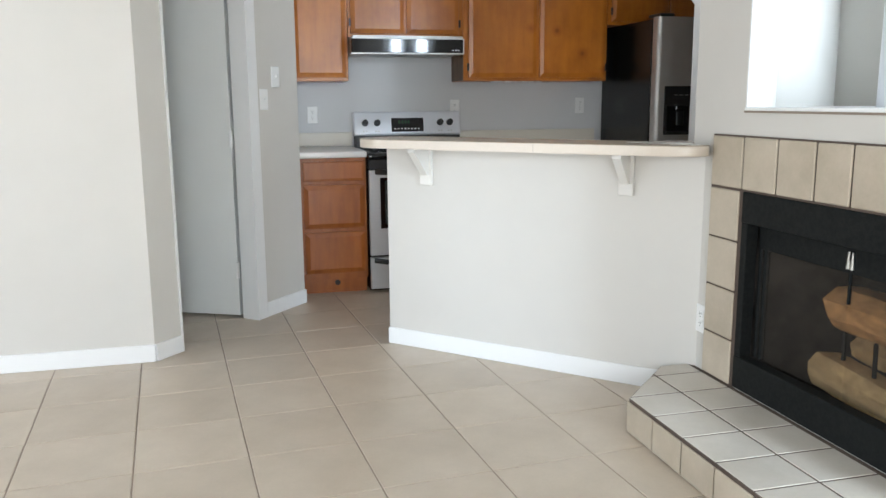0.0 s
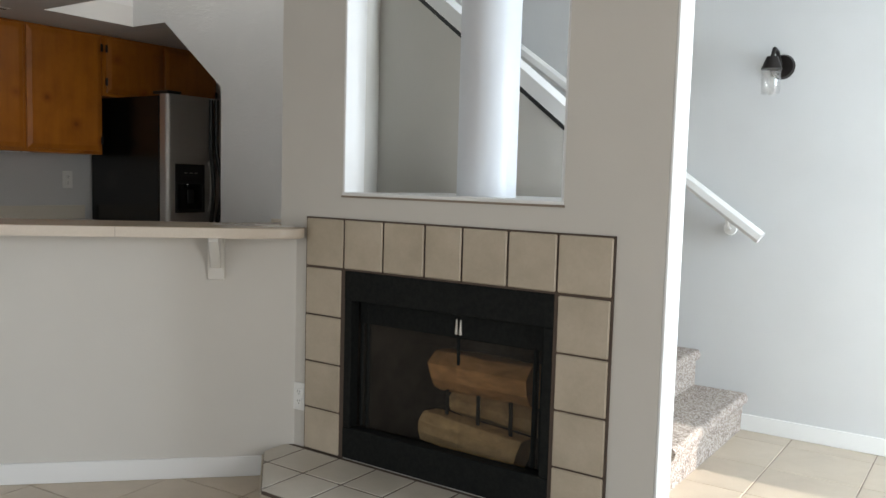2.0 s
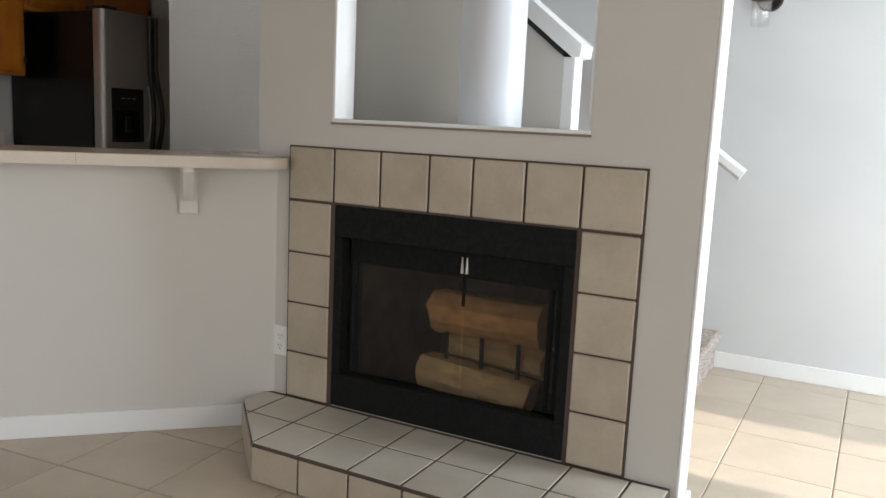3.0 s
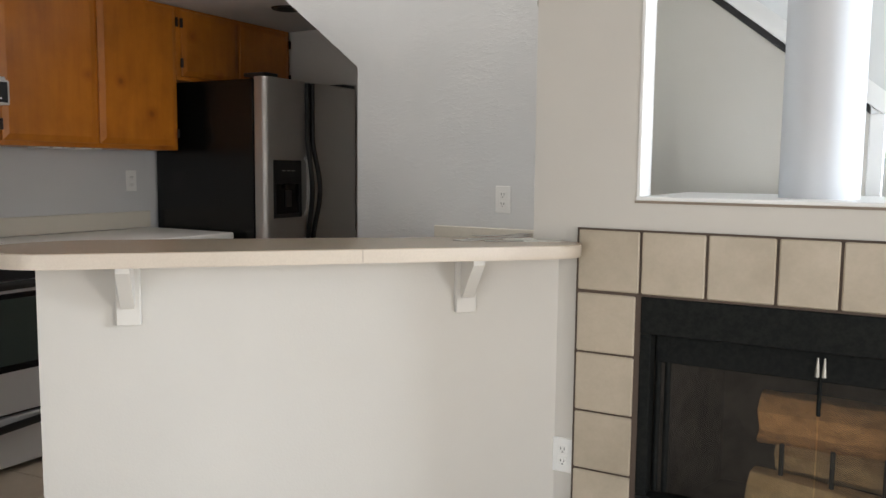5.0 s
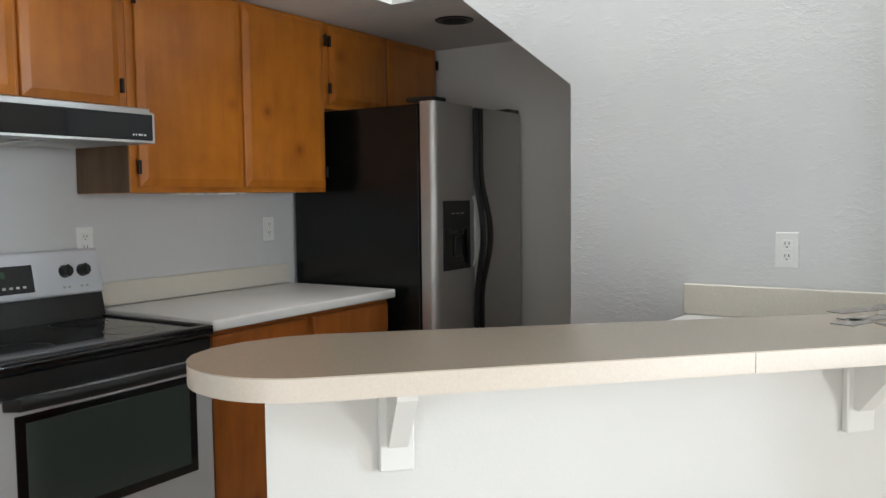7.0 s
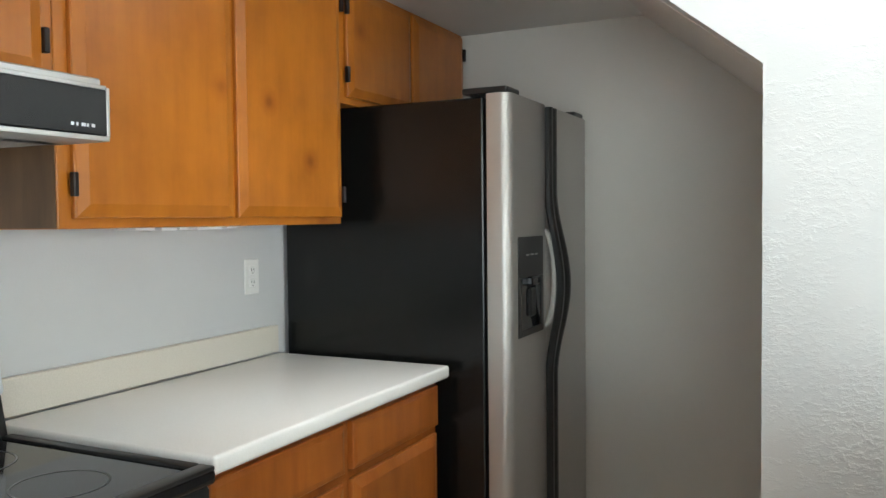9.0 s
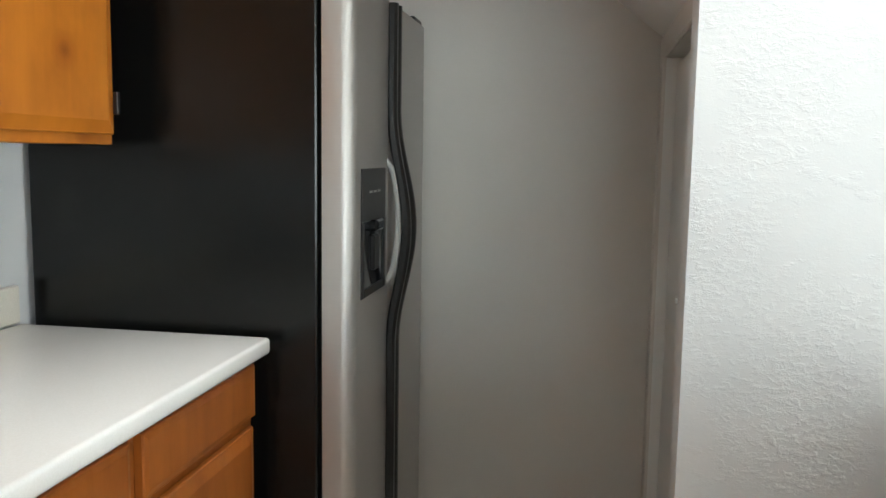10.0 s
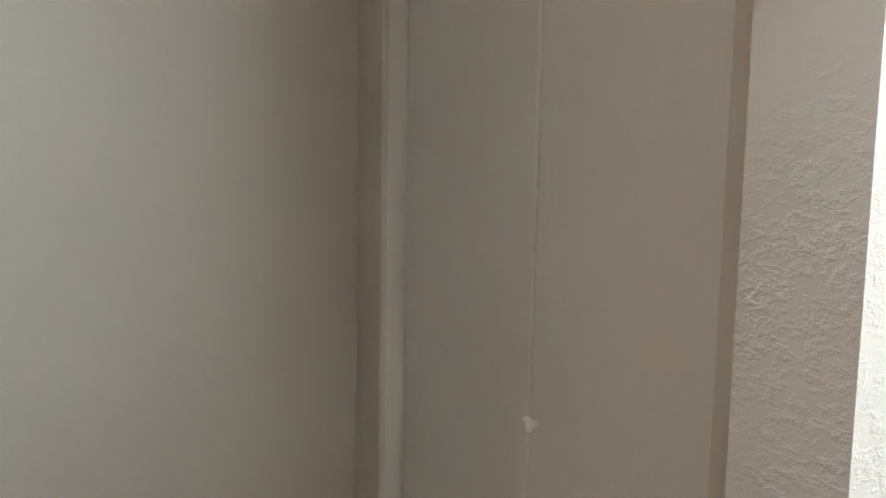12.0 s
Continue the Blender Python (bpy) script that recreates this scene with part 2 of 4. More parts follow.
def prism(poly, z0, z1, bev=0.0, seg=2):
    """A plate with the outline poly, in x and y, from z0 to z1."""
    bm = bmesh.new()
    low = [bm.verts.new((x, y, z0)) for x, y in poly]
    top = [bm.verts.new((x, y, z1)) for x, y in poly]
    bm.faces.new(low[::-1])
    bm.faces.new(top)
    n = len(poly)
    for i in range(n):
        bm.faces.new((low[i], low[(i + 1) % n], top[(i + 1) % n], top[i]))
    if bev:
        es = [e for e in bm.edges if abs(e.verts[0].co.z - e.verts[1].co.z) < 1e-6]
        bmesh.ops.bevel(bm, geom=es, offset=bev, segments=seg, affect="EDGES", profile=0.5)
    return bm


def prism_xz(poly, y0, y1):
    bm = prism(poly, 0, 1)
    for v in bm.verts:
        v.co = Vector((v.co.x, y0 + v.co.z * (y1 - y0), v.co.y))
    return bm


def tube(a, b, r, r2=None, seg=20, bm=None):
    a, b = Vector(a), Vector(b)
    one = bmesh.new()
    bmesh.ops.create_cone(one, cap_ends=True, segments=seg, radius1=r, radius2=r if r2 is None else r2, depth=(b - a).length)
    one.transform(Matrix.Translation((a + b) / 2) @ (b - a).to_track_quat("Z", "Y").to_matrix().to_4x4())
    return one if bm is None else join(bm, one)


def sweep(points, half_w, half_t, side, bm=None):
    """A bar of rectangular section along points; side is its width's direction."""
    one = bmesh.new()
    rings = []
    pts = [Vector(p) for p in points]
    side = Vector(side).normalized()
    for i, p in enumerate(pts):
        d = (pts[min(i + 1, len(pts) - 1)] - pts[max(i - 1, 0)]).normalized()
        up = d.cross(side).normalized()
        ring = []
        for k in range(8):
            a = (k + 0.5) * math.tau / 8
            ca, sa = math.cos(a), math.sin(a)
            ring.append(one.verts.new(p + side * half_w * max(-1, min(1, ca * 1.25)) + up * half_t * max(-1, min(1, sa * 1.25))))
        rings.append(ring)
    for r0, r1 in zip(rings, rings[1:]):
        for k in range(8):
            one.faces.new((r0[k], r0[(k + 1) % 8], r1[(k + 1) % 8], r1[k]))
    one.faces.new(rings[0][::-1])
    one.faces.new(rings[-1])
    return one if bm is None else join(bm, one)


ROOM = Vector((-2.0, 1.2))


def strip(a, b, t0, t1):
    """The outline along the line a to b, from t0 to t1 metres in front of it, as seen from the middle of the room."""
    d = Vector((b[0] - a[0], b[1] - a[1])).normalized()
    n = Vector((-d.y, d.x))
    if n.dot(ROOM - Vector(a)) < 0:
        n = -n
    poly = [(a[0] + n.x * t0, a[1] + n.y * t0), (b[0] + n.x * t0, b[1] + n.y * t0), (b[0] + n.x * t1, b[1] + n.y * t1), (a[0] + n.x * t1, a[1] + n.y * t1)]
    turn = sum(p[0] * q[1] - q[0] * p[1] for p, q in zip(poly, poly[1:] + poly[:1]))
    return poly if turn > 0 else poly[::-1]


def wall_between(name, a, b, thick, z0, z1, mat=None, label=""):
    return structure(name, prism(strip(a, b, -thick, 0), z0, z1), mat or WALL, label)


def clip_poly(poly, region):
    """The part of a polygon inside a convex region, both anticlockwise."""
    out = poly
    for (ax, ay), (bx, by) in zip(region, region[1:] + region[:1]):
        def side(p):
            return (bx - ax) * (p[1] - ay) - (by - ay) * (p[0] - ax)
        src, out = out, []
        for p, q in zip(src, src[1:] + src[:1]):
            sp, sq = side(p), side(q)
            if sp >= 0:
                out.append(p)
            if sp * sq < 0:
                f = sp / (sp - sq)
                out.append((p[0] + f * (q[0] - p[0]), p[1] + f * (q[1] - p[1])))
        if len(out) < 3:
            return []
    return out


# ---- plan ----
RX = -5.728           # range wall
SY = 3.513            # stucco wall
FY, FB = 2.835, 2.95  # fireplace wall, front and back
FL, FR = -2.97, -1.33
BACK = 4.545          # kitchen's far wall
STAIRY = 4.745
LOW, HIGH = 2.13, 3.4
CHX = -3.085          # chimney chase
BL, BR = Vector((-3.967, 1.745)), Vector((-2.88, 2.835))
BU = (BR - BL).normalized()
BV = Vector((-BU.y, BU.x))


def bar(u, v):
    p = BL + BU * u + BV * v
    return (p.x, p.y)


BLEN = (BR - BL).length

# ---- shell ----
floor = structure("floor", box(-6.2, 2.6, -3.0, 5.4, -0.2, -0.003), GROUT, "beige ceramic tile floor with brown grout")
structure("wall_range", box(RX - 0.12, RX, 0.3, BACK + 0.12, 0, HIGH), DAYLITWALL, "light grey painted kitchen wall")
structure("wall_kitchen_far", box(RX, -4.04, BACK, BACK + 0.1, 0, LOW + 0.3), WALL, "grey painted wall beside the refrigerator")
EX, EZ = -4.155, 1.732
stucco = box(EX, CHX, SY, SY + 0.11, 0, HIGH)
join(stucco, prism_xz([(EX, EZ), (EX, HIGH), (-4.655, HIGH), (-4.655, LOW)], SY, SY + 0.11))
join(stucco, box(RX, -4.655, SY, SY + 0.11, LOW, HIGH))
structure("wall_stucco", stucco, STUCCO, "white knockdown textured plaster wall")
# closet under the stairs
closet = box(-4.105, -4.04, SY + 0.11, 3.69, 0, 1.95)
box(-4.13, -4.04, 4.42, BACK, 0, 1.95, bm=closet)
box(-4.13, -4.04, 3.69, 4.42, 1.635, 1.95, bm=closet)
structure("wall_closet", closet, WALL, "grey painted wall under the stairs")
structure("wall_closet_back", box(-3.6, -3.5, SY + 0.11, BACK, 0, 1.6), WALL)
structure("ceiling_slope", prism_xz([(-4.05, 1.648), (-4.70, 2.162), (-4.70, 2.28), (-4.05, 1.79)], SY + 0.11, BACK), CEIL)
# low kitchen ceiling with the light well
lc = prism([(RX, 1.0), (-4.55, 1.0), (-2.97, 2.62), (-2.97, 2.95), (RX, 2.95)], LOW, LOW + 0.12)
join(lc, prism([(RX, 2.95), (-4.965, 2.95), (-4.965, SY), (RX, SY)], LOW, LOW + 0.12))
join(lc, prism([(RX, SY + 0.11), (-4.655, SY + 0.11), (-4.655, BACK), (RX, BACK)], LOW, LOW + 0.12))
structure("ceiling_kitchen", lc, CEIL, "low white kitchen ceiling with a light well")
well = box(-5.04, -4.965, 2.95, SY, LOW + 0.12, HIGH)
box(-5.04, FL, 2.85, 2.95, LOW + 0.12, HIGH, bm=well)
structure("wall_light_well", well, TRIM, "white light well")
main_ceiling = box(-6.2, 2.6, -3.0, 2.95, HIGH, HIGH + 0.1)
box(-6.2, -4.94, 2.95, SY, HIGH, HIGH + 0.1, bm=main_ceiling)
box(FL, 2.6, 2.95, SY, HIGH, HIGH + 0.1, bm=main_ceiling)
box(-6.2, 2.6, SY, 5.4, HIGH, HIGH + 0.1, bm=main_ceiling)
# Opaque sheet added above the well lamp to stop direct sun.
SUNBLOCK = material("sun_block_white", (0.8, 0.82, 0.84), 0.6)[0]
structure("skylight_sun_block", box(-4.94, FL, 2.95, SY, HIGH + 0.02, HIGH + 0.04), SUNBLOCK, "unseen opaque pane added to keep direct sun out of the light well")
structure("ceiling", main_ceiling, CEIL, "white ceiling")
# stair and entry walls
structure("wall_stair", box(-6.2, 2.2, STAIRY, STAIRY + 0.12, 0, HIGH), DAYLITWALL, "pale grey stair wall")
# The gap from y 0.3 to 1.5 is added for the side fill.
ew = box(2.2, 2.32, -2.6, 0.3, 0, HIGH)
box(2.2, 2.32, 0.3, 1.5, 0, 0.45, bm=ew)
box(2.2, 2.32, 0.3, 1.5, 2.12, HIGH, bm=ew)
box(2.2, 2.32, 1.5, 3.35, 0, HIGH, bm=ew)
box(2.2, 2.32, 4.05, STAIRY, 0, HIGH, bm=ew)
box(2.2, 2.32, 3.35, 4.05, 2.5, HIGH, bm=ew)
box(2.2, 2.32, 3.35, 4.05, 0, 0.3, bm=ew)
# Added out of view, only to block entry light from the living room.
structure("wall_entry_light_block", box(-0.25, 2.2, 2.85, 2.95, 0, HIGH), WALL, "unseen grey wall added to hold entry light off the living room")
structure("wall_entry", ew, WALL, "unseen grey wall with an entry window and an added fill opening")
# Unseen end wall; its wide gap is added to hold the back fill.
lw = box(-3.94, -3.75, -2.72, -2.6, 0, HIGH)
box(-0.55, 2.2, -2.72, -2.6, 0, HIGH, bm=lw)
box(-3.75, -0.55, -2.72, -2.6, 2.2, HIGH, bm=lw)
structure("wall_living", lw, WALL, "unseen grey wall with an opening added for fill light")
# wall with the slanted pantry doorway
P1, P2, P3, P4 = (-3.955, 0.60), (-4.09, 0.712), (-4.60, 1.10), (-4.94, 1.39)
wall_between("wall_left", (-3.955, 0.60), (-3.955, -2.6), 0.12, 0, HIGH, WALL, "light grey painted wall")
wall_between("wall_slant_near", P2, P1, 0.1, 0, HIGH)
wall_between("wall_slant_far", P4, P3, 0.1, 0, HIGH)
wall_between("wall_slant_head", P3, P2, 0.1, 2.06, HIGH)
structure("wall_kitchen_side", box(RX, -4.99, 1.29, 1.388, 0, HIGH), WALL)
structure("wall_pantry_back", box(RX, -4.07, -0.4, -0.3, 0, HIGH), WALL)


def board(name, a, b, h=0.085, t=0.014):
    return structure(name, prism(strip(a, b, 0, t), 0.0, h, 0.004), TRIM, "white painted skirting board")


board("baseboard_left", (-3.955, -2.6), (-3.955, 0.60))
board("baseboard_slant_near", P1, P2)
board("baseboard_slant_far", (-4.655, 1.146), P4)
board("baseboard_stair", (-1.56, STAIRY), (2.2, STAIRY))
board("baseboard_bar", tuple(BL), (-2.962, 2.753))
board("baseboard_kitchen_far", (-4.85, BACK), (-4.15, BACK))

# ---- fireplace wall ----
NL, NR, NZ, NT = -2.633, -1.676, 1.19, 2.35   # niche
OL, OR, OZ, OT = -2.605, -1.692, 0.135, 0.885  # firebox opening
fw = box(FL, OL, FY, FB, 0, OT)
box(OR, FR, FY, FB, 0, OT, bm=fw)
box(OL, OR, FY, FB, 0, OZ, bm=fw)
box(FL, FR, FY, FB, OT, NZ - 0.012, bm=fw)
box(FL, NL, FY, FB, NZ - 0.012, HIGH, bm=fw)
box(NR, FR, FY, FB, NZ - 0.012, HIGH, bm=fw)
box(NL, NR, FY, FB, NT, HIGH, bm=fw)
structure("wall_fireplace", fw, WALL, "grey painted fireplace wall with an open niche")
structure("wall_chase_side", prism([(FL, FB), (FL + 0.03, FB), (CHX + 0.03, SY + 0.11), (CHX, SY + 0.11)], 0, HIGH), WALL)
cb = box(CHX + 0.03, -1.66, SY, SY + 0.03, 0, NZ - 0.02)
box(-1.69, -1.66, FB, SY, 0, NZ - 0.02, bm=cb)
structure("wall_chase", cb, WALL, "grey painted chimney chase")
structure("trim_wall_end", box(FR, FR + 0.012, FY - 0.002, FB + 0.002, 0, HIGH, 0.003), TRIM, "white painted wall end")
structure("baseboard_wall_end", box(FR + 0.012, FR + 0.026, FY - 0.012, FB + 0.012, 0, 0.085, 0.004), TRIM)
structure("trim_niche_sill", box(NL, NR, FY - 0.006, SY, NZ - 0.012, NZ, 0.002), TRIM, "white painted niche shelf")
structure("trim_sill_line", box(NL - 0.004, NR + 0.004, FY - 0.004, FY + 0.004, NZ - 0.020, NZ - 0.0125), GROUT, "thin dark line under the niche shelf")
jl = box(NL, NL + 0.012, FY - 0.003, FB, NZ, NT, 0.002)
structure("trim_niche_jamb", jl, TRIM, "white painted niche jamb")
structure("trim_niche_jamb_far", box(NR - 0.012, NR, FY + 0.004, FB, NZ, NT, 0.002), TRIM)

flue = tagged(link("flue_pipe", tube((-2.15, 3.12, NZ), (-2.15, 3.12, HIGH), 0.115, seg=48), PIPEPAINT, True), "white painted round flue pipe standing on the niche shelf", "flue pipe")

# surround tiles
sb = box(-2.816, OL, FY - 0.008, FY - 0.0005, 0.13, 1.088)
box(OR, -1.487, FY - 0.008, FY - 0.0005, 0.13, 1.088, bm=sb)
box(OL, OR, FY - 0.008, FY - 0.0005, OT, 1.088, bm=sb)
surround = structure("trim_fireplace_surround", sb, DARKGROUT, "beige ceramic tile fireplace surround with dark grout")


def tile_piece(name, x0, x1, y0, y1, z0, z1, mat, parent):
    return part(name, box(x0, x1, y0, y1, z0, z1, 0.004), mat, parent)


XS = [-2.812, -2.610, -2.414, -2.221, -2.058, -1.872, -1.684, -1.488]
for x0, x1 in zip(XS, XS[1:]):
    tile_piece("tile", x0 + 0.004, x1 - 0.004, FY - 0.017, FY - 0.007, 0.893, 1.082, FPTILE, surround)
ZS = [0.885, 0.692, 0.500, 0.308, 0.132]
for za, zb in zip(ZS[1:], ZS):
    tile_piece("tile", -2.808, -2.622, FY - 0.017, FY - 0.007, za + 0.004, zb - 0.002, FPTILE, surround)
    tile_piece("tile", -1.676, -1.494, FY - 0.017, FY - 0.007, za + 0.004, zb - 0.002, FPTILE, surround)

# hearth
HZ = 0.13
HEARTH = [(-2.905, FY - 0.001), (-2.905, 2.69), (-2.60, 2.393), (-1.64, 2.393), (-1.345, 2.69), (-1.345, FY - 0.001)]
hearth = structure("trim_hearth", prism(HEARTH, 0.0, HZ - 0.002), DARKGROUT, "raised hearth of pale square tiles")
gap = 0.003
ys = [2.393, 2.612, FY - 0.018]
for y0, y1 in zip(ys, ys[1:]):
    for k in range(10):
        x0 = -2.905 + k * 0.1915 - 0.088
        cell = [(x0 + gap, y0 + gap), (x0 + 0.1915 - gap, y0 + gap), (x0 + 0.1915 - gap, y1 - gap), (x0 + gap, y1 - gap)]
        poly = clip_poly(cell, HEARTH)
        if len(poly) >= 3:
            part("tile", prism(poly, HZ - 0.01, HZ, 0.003, 1), HEARTHTILE, hearth)


def front_tiles(a, b, n):
    a, b = Vector(a), Vector(b)
    for k in range(n):
        p, q = a.lerp(b, k / n), a.lerp(b, (k + 1) / n)
        d = (q - p).normalized() * 0.004
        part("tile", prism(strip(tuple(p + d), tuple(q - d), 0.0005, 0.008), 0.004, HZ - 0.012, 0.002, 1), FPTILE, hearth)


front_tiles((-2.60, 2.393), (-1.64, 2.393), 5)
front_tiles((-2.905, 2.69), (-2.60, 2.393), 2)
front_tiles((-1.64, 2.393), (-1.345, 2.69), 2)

# firebox insert
fire = thing("fireplace_insert", ((OL + OR) / 2, 3.0, OZ), "matt black steel fireplace insert with mesh screens", "fireplace")
fr = box(OL, OR, FY - 0.012, FY + 0.04, OT - 0.115, OT, 0.003)
part("hood", fr, BLACKMETAL, fire)
part("base_panel", box(OL, OR, FY - 0.012, FY + 0.04, OZ, OZ + 0.125, 0.003), BLACKMETAL, fire)
for x0, x1 in ((OL, OL + 0.035), (OR - 0.035, OR)):
    part("side_frame", box(x0, x1, FY - 0.010, FY + 0.04, OZ + 0.125, OT - 0.115, 0.003), BLACKMETAL, fire)
part("lintel", box(OL + 0.035, OR - 0.035, FY + 0.045, FY + 0.065, OT - 0.21, OT - 0.115, 0.003), BLACKMETAL, fire)
LINING = "sooty firebrick lining panel"
part("back_panel", box(OL + 0.01, OR - 0.01, 3.38, 3.40, OZ, OT), SOOT, fire, LINING)
part("floor_panel", box(OL + 0.01, OR - 0.01, FY + 0.05, 3.38, OZ, OZ + 0.02), SOOT, fire, LINING)
part("top_panel", box(OL + 0.01, OR - 0.01, FY + 0.05, 3.38, OT - 0.02, OT), SOOT, fire, LINING)
part("side_panel", prism([(OL + 0.01, FY + 0.05), (OL + 0.03, FY + 0.05), (OL + 0.16, 3.38), (OL + 0.01, 3.38)], OZ + 0.02, OT - 0.02), SOOT, fire, LINING)
part("side_panel", prism([(OR - 0.01, 3.38), (OR - 0.16, 3.38), (OR - 0.03, FY + 0.05), (OR - 0.01, FY + 0.05)], OZ + 0.02, OT - 0.02), SOOT, fire, LINING)
for x0 in (OL + 0.045, OL + 0.075, OR - 0.09, OR - 0.06):
    part("screen_fold", tube((x0, FY + 0.055, OZ + 0.126), (x0, FY + 0.055, OT - 0.116), 0.011, seg=10), BLACKMETAL, fire, smooth=True)


def net(x0, x1, z0, z1, y, pitch, w):
    """A woven wire curtain: two families of slanted flat wires."""
    bm = bmesh.new()
    for s in (1, -1):
        n = int((x1 - x0 + (z1 - z0) / 0.8) / pitch)
        for k in range(n):
            c = x0 + k * pitch
            pts = []
            for z in (z0, z1):
                x = c - (z - z0) / 0.8 if s > 0 else c - (z1 - z) / 0.8
                pts.append([x, z])
            (xa, za), (xb, zb) = pts
            lo, hi = 0.0, 1.0
            dx = xb - xa
            for lim, sg in ((x0, 1), (x1, -1)):
                fa, fbv = sg * (xa - lim), sg * (xb - lim)
                if fa < 0 and fbv < 0:
                    lo, hi = 1, 0
                elif fa < 0:
                    lo = max(lo, fa / (fa - fbv))
                elif fbv < 0:
                    hi = min(hi, fa / (fa - fbv))
            if hi - lo < 0.01:
                continue
            p = Vector((xa + dx * lo, y + 0.001 * s, za + (zb - za) * lo))
            q = Vector((xa + dx * hi, y + 0.001 * s, za + (zb - za) * hi))
            off = Vector((w, 0, 0))
            vs = [bm.verts.new(p - off), bm.verts.new(p + off), bm.verts.new(q + off), bm.verts.new(q - off)]
            bm.faces.new(vs)
    return bm


mid = -2.10
WIRE = material("mesh_wire", (0.06, 0.05, 0.04), 0.55, 0.3)[0]
for a, b in ((OL + 0.035, mid - 0.002), (mid + 0.002, OR - 0.035)):
    part("mesh_screen", net(a, b, OZ + 0.126, OT - 0.13, FY + 0.05, 0.0078, 0.00085), WIRE, fire, "woven dark wire mesh")
for x in (mid - 0.008, mid + 0.010):
    pull = part("screen_pull", tube((x, FY + 0.042, 0.69), (x, FY + 0.042, 0.745), 0.007, 0.003, 10), CHROME, fire, "coiled metal screen pull", smooth=True)
part("screen_rod", tube((mid, FY + 0.048, 0.575), (mid, FY + 0.048, 0.69), 0.006, seg=8), BLACKMETAL, fire)

grate = thing("fire_grate", (-2.0, 3.15, OZ + 0.02), "black iron log grate inside the firebox", "grate")
for x in (-2.20, -2.06, -1.92, -1.80):
    part("bar", sweep([(x, 2.965, 0.45), (x, 2.97, 0.315), (x, 2.995, 0.30), (x, 3.20, 0.30)], 0.007, 0.007, (1, 0, 0)), BLACKMETAL, grate)
    part("leg", box(x - 0.008, x + 0.008, 3.06, 3.076, OZ + 0.02, 0.295), BLACKMETAL, grate)
part("crossbar", box(-2.24, -1.76, 3.09, 3.104, 0.285, 0.299, 0.002), BLACKMETAL, grate)


def firelog(name, c, length, r, mat, tilt, label, flat=0.75, seed=1):
    rnd = random.Random(seed)
    bm = bmesh.new()
    rings = []
    prof = [1.0, 0.92, 1.16, 0.86, 0.98, 1.12, 0.84, 0.95, 1.14]
    rnd.shuffle(prof)
    for i in range(9):
        f = i / 8
        ring = []
        for k in range(9):
            a = k * math.tau / 9
            rr = r * prof[k] * (1 + rnd.uniform(-0.05, 0.05))
            ring.append(bm.verts.new((-length / 2 + f * length + rnd.uniform(-0.006, 0.006), math.cos(a) * rr, math.sin(a) * rr * flat)))
        rings.append(ring)
    for r0, r1 in zip(rings, rings[1:]):
        for k in range(9):
            bm.faces.new((r0[k], r0[(k + 1) % 9], r1[(k + 1) % 9], r1[k]))
    bm.faces.new(rings[0][::-1])
    bm.faces.new(rings[-1])
    ob = link(name, bm, mat)
    ob.matrix_basis = pose(*c, *tilt)
    return tagged(ob, label, "log", "logs in the fireplace")


firelog("fire_log", (-2.06, 3.03, 0.515), 0.42, 0.088, BARK, (0, 1, 2), "split orange-brown log on the grate", 0.95, 3)
firelog("fire_log", (-2.03, 3.09, 0.372), 0.38, 0.085, PALELOG, (0, 2, -3), "grey split log resting on the grate", 0.75, 5)
firelog("fire_log", (-2.075, 2.965, 0.288), 0.42, 0.066, PALELOG, (0, 5, 1), "pale split log lying on the firebox floor", 0.95, 8)

# ---- breakfast bar ----
structure("wall_bar", prism([bar(0, 0), bar(BLEN, 0), (-2.965, FY - 0.001), bar(BLEN - 0.1, 0.12), bar(0, 0.12)], 0, 1.0), WALL, "light grey painted half wall of the breakfast bar")


def arc(c, r, a0, a1, n=10):
    return [(c[0] + r * math.cos(a0 + (a1 - a0) * i / n), c[1] + r * math.sin(a0 + (a1 - a0) * i / n)) for i in range(n + 1)]


FO, BO = -0.178, 0.235
out_uv = [(u, v) for u, v in arc((0.075, FO + 0.21), 0.21, math.pi, 1.5 * math.pi, 24)]
out_uv += [(u, v) for u, v in arc((1.47, FO + 0.10), 0.10, -math.pi / 2, 0.25 * math.pi)]
top_poly = [bar(u, v) for u, v in out_uv]
top_poly = [(x, min(y, FY - 0.019)) for x, y in top_poly]
top_poly += [(-2.83, FY - 0.019), (-2.972, FY - 0.019), (-2.972, 2.948), (FL - 0.03, 2.948), bar(0.12, BO), bar(0.04, BO - 0.012), bar(-0.04, BO - 0.05), bar(-0.10, BO - 0.105), bar(-0.13, BO - 0.16)]
barthing = thing("breakfast_counter", (*bar(0.7, 0.1), 1.0), "beige laminate breakfast counter with rounded cream edge", "counter")
part("slab", prism(top_poly, 1.002, 1.040, 0.004), LAMEDGE, barthing, smooth=True)
part("laminate", prism(top_poly, 1.040, 1.0425), LAMINATE, barthing, "beige laminate surface")
su = 0.868
part("seam", prism([bar(su, FO - 0.0006), bar(su + 0.0015, FO - 0.0006), bar(su + 0.0015, FO + 0.002), bar(su, FO + 0.002)], 1.004, 1.040), GROUT, barthing)


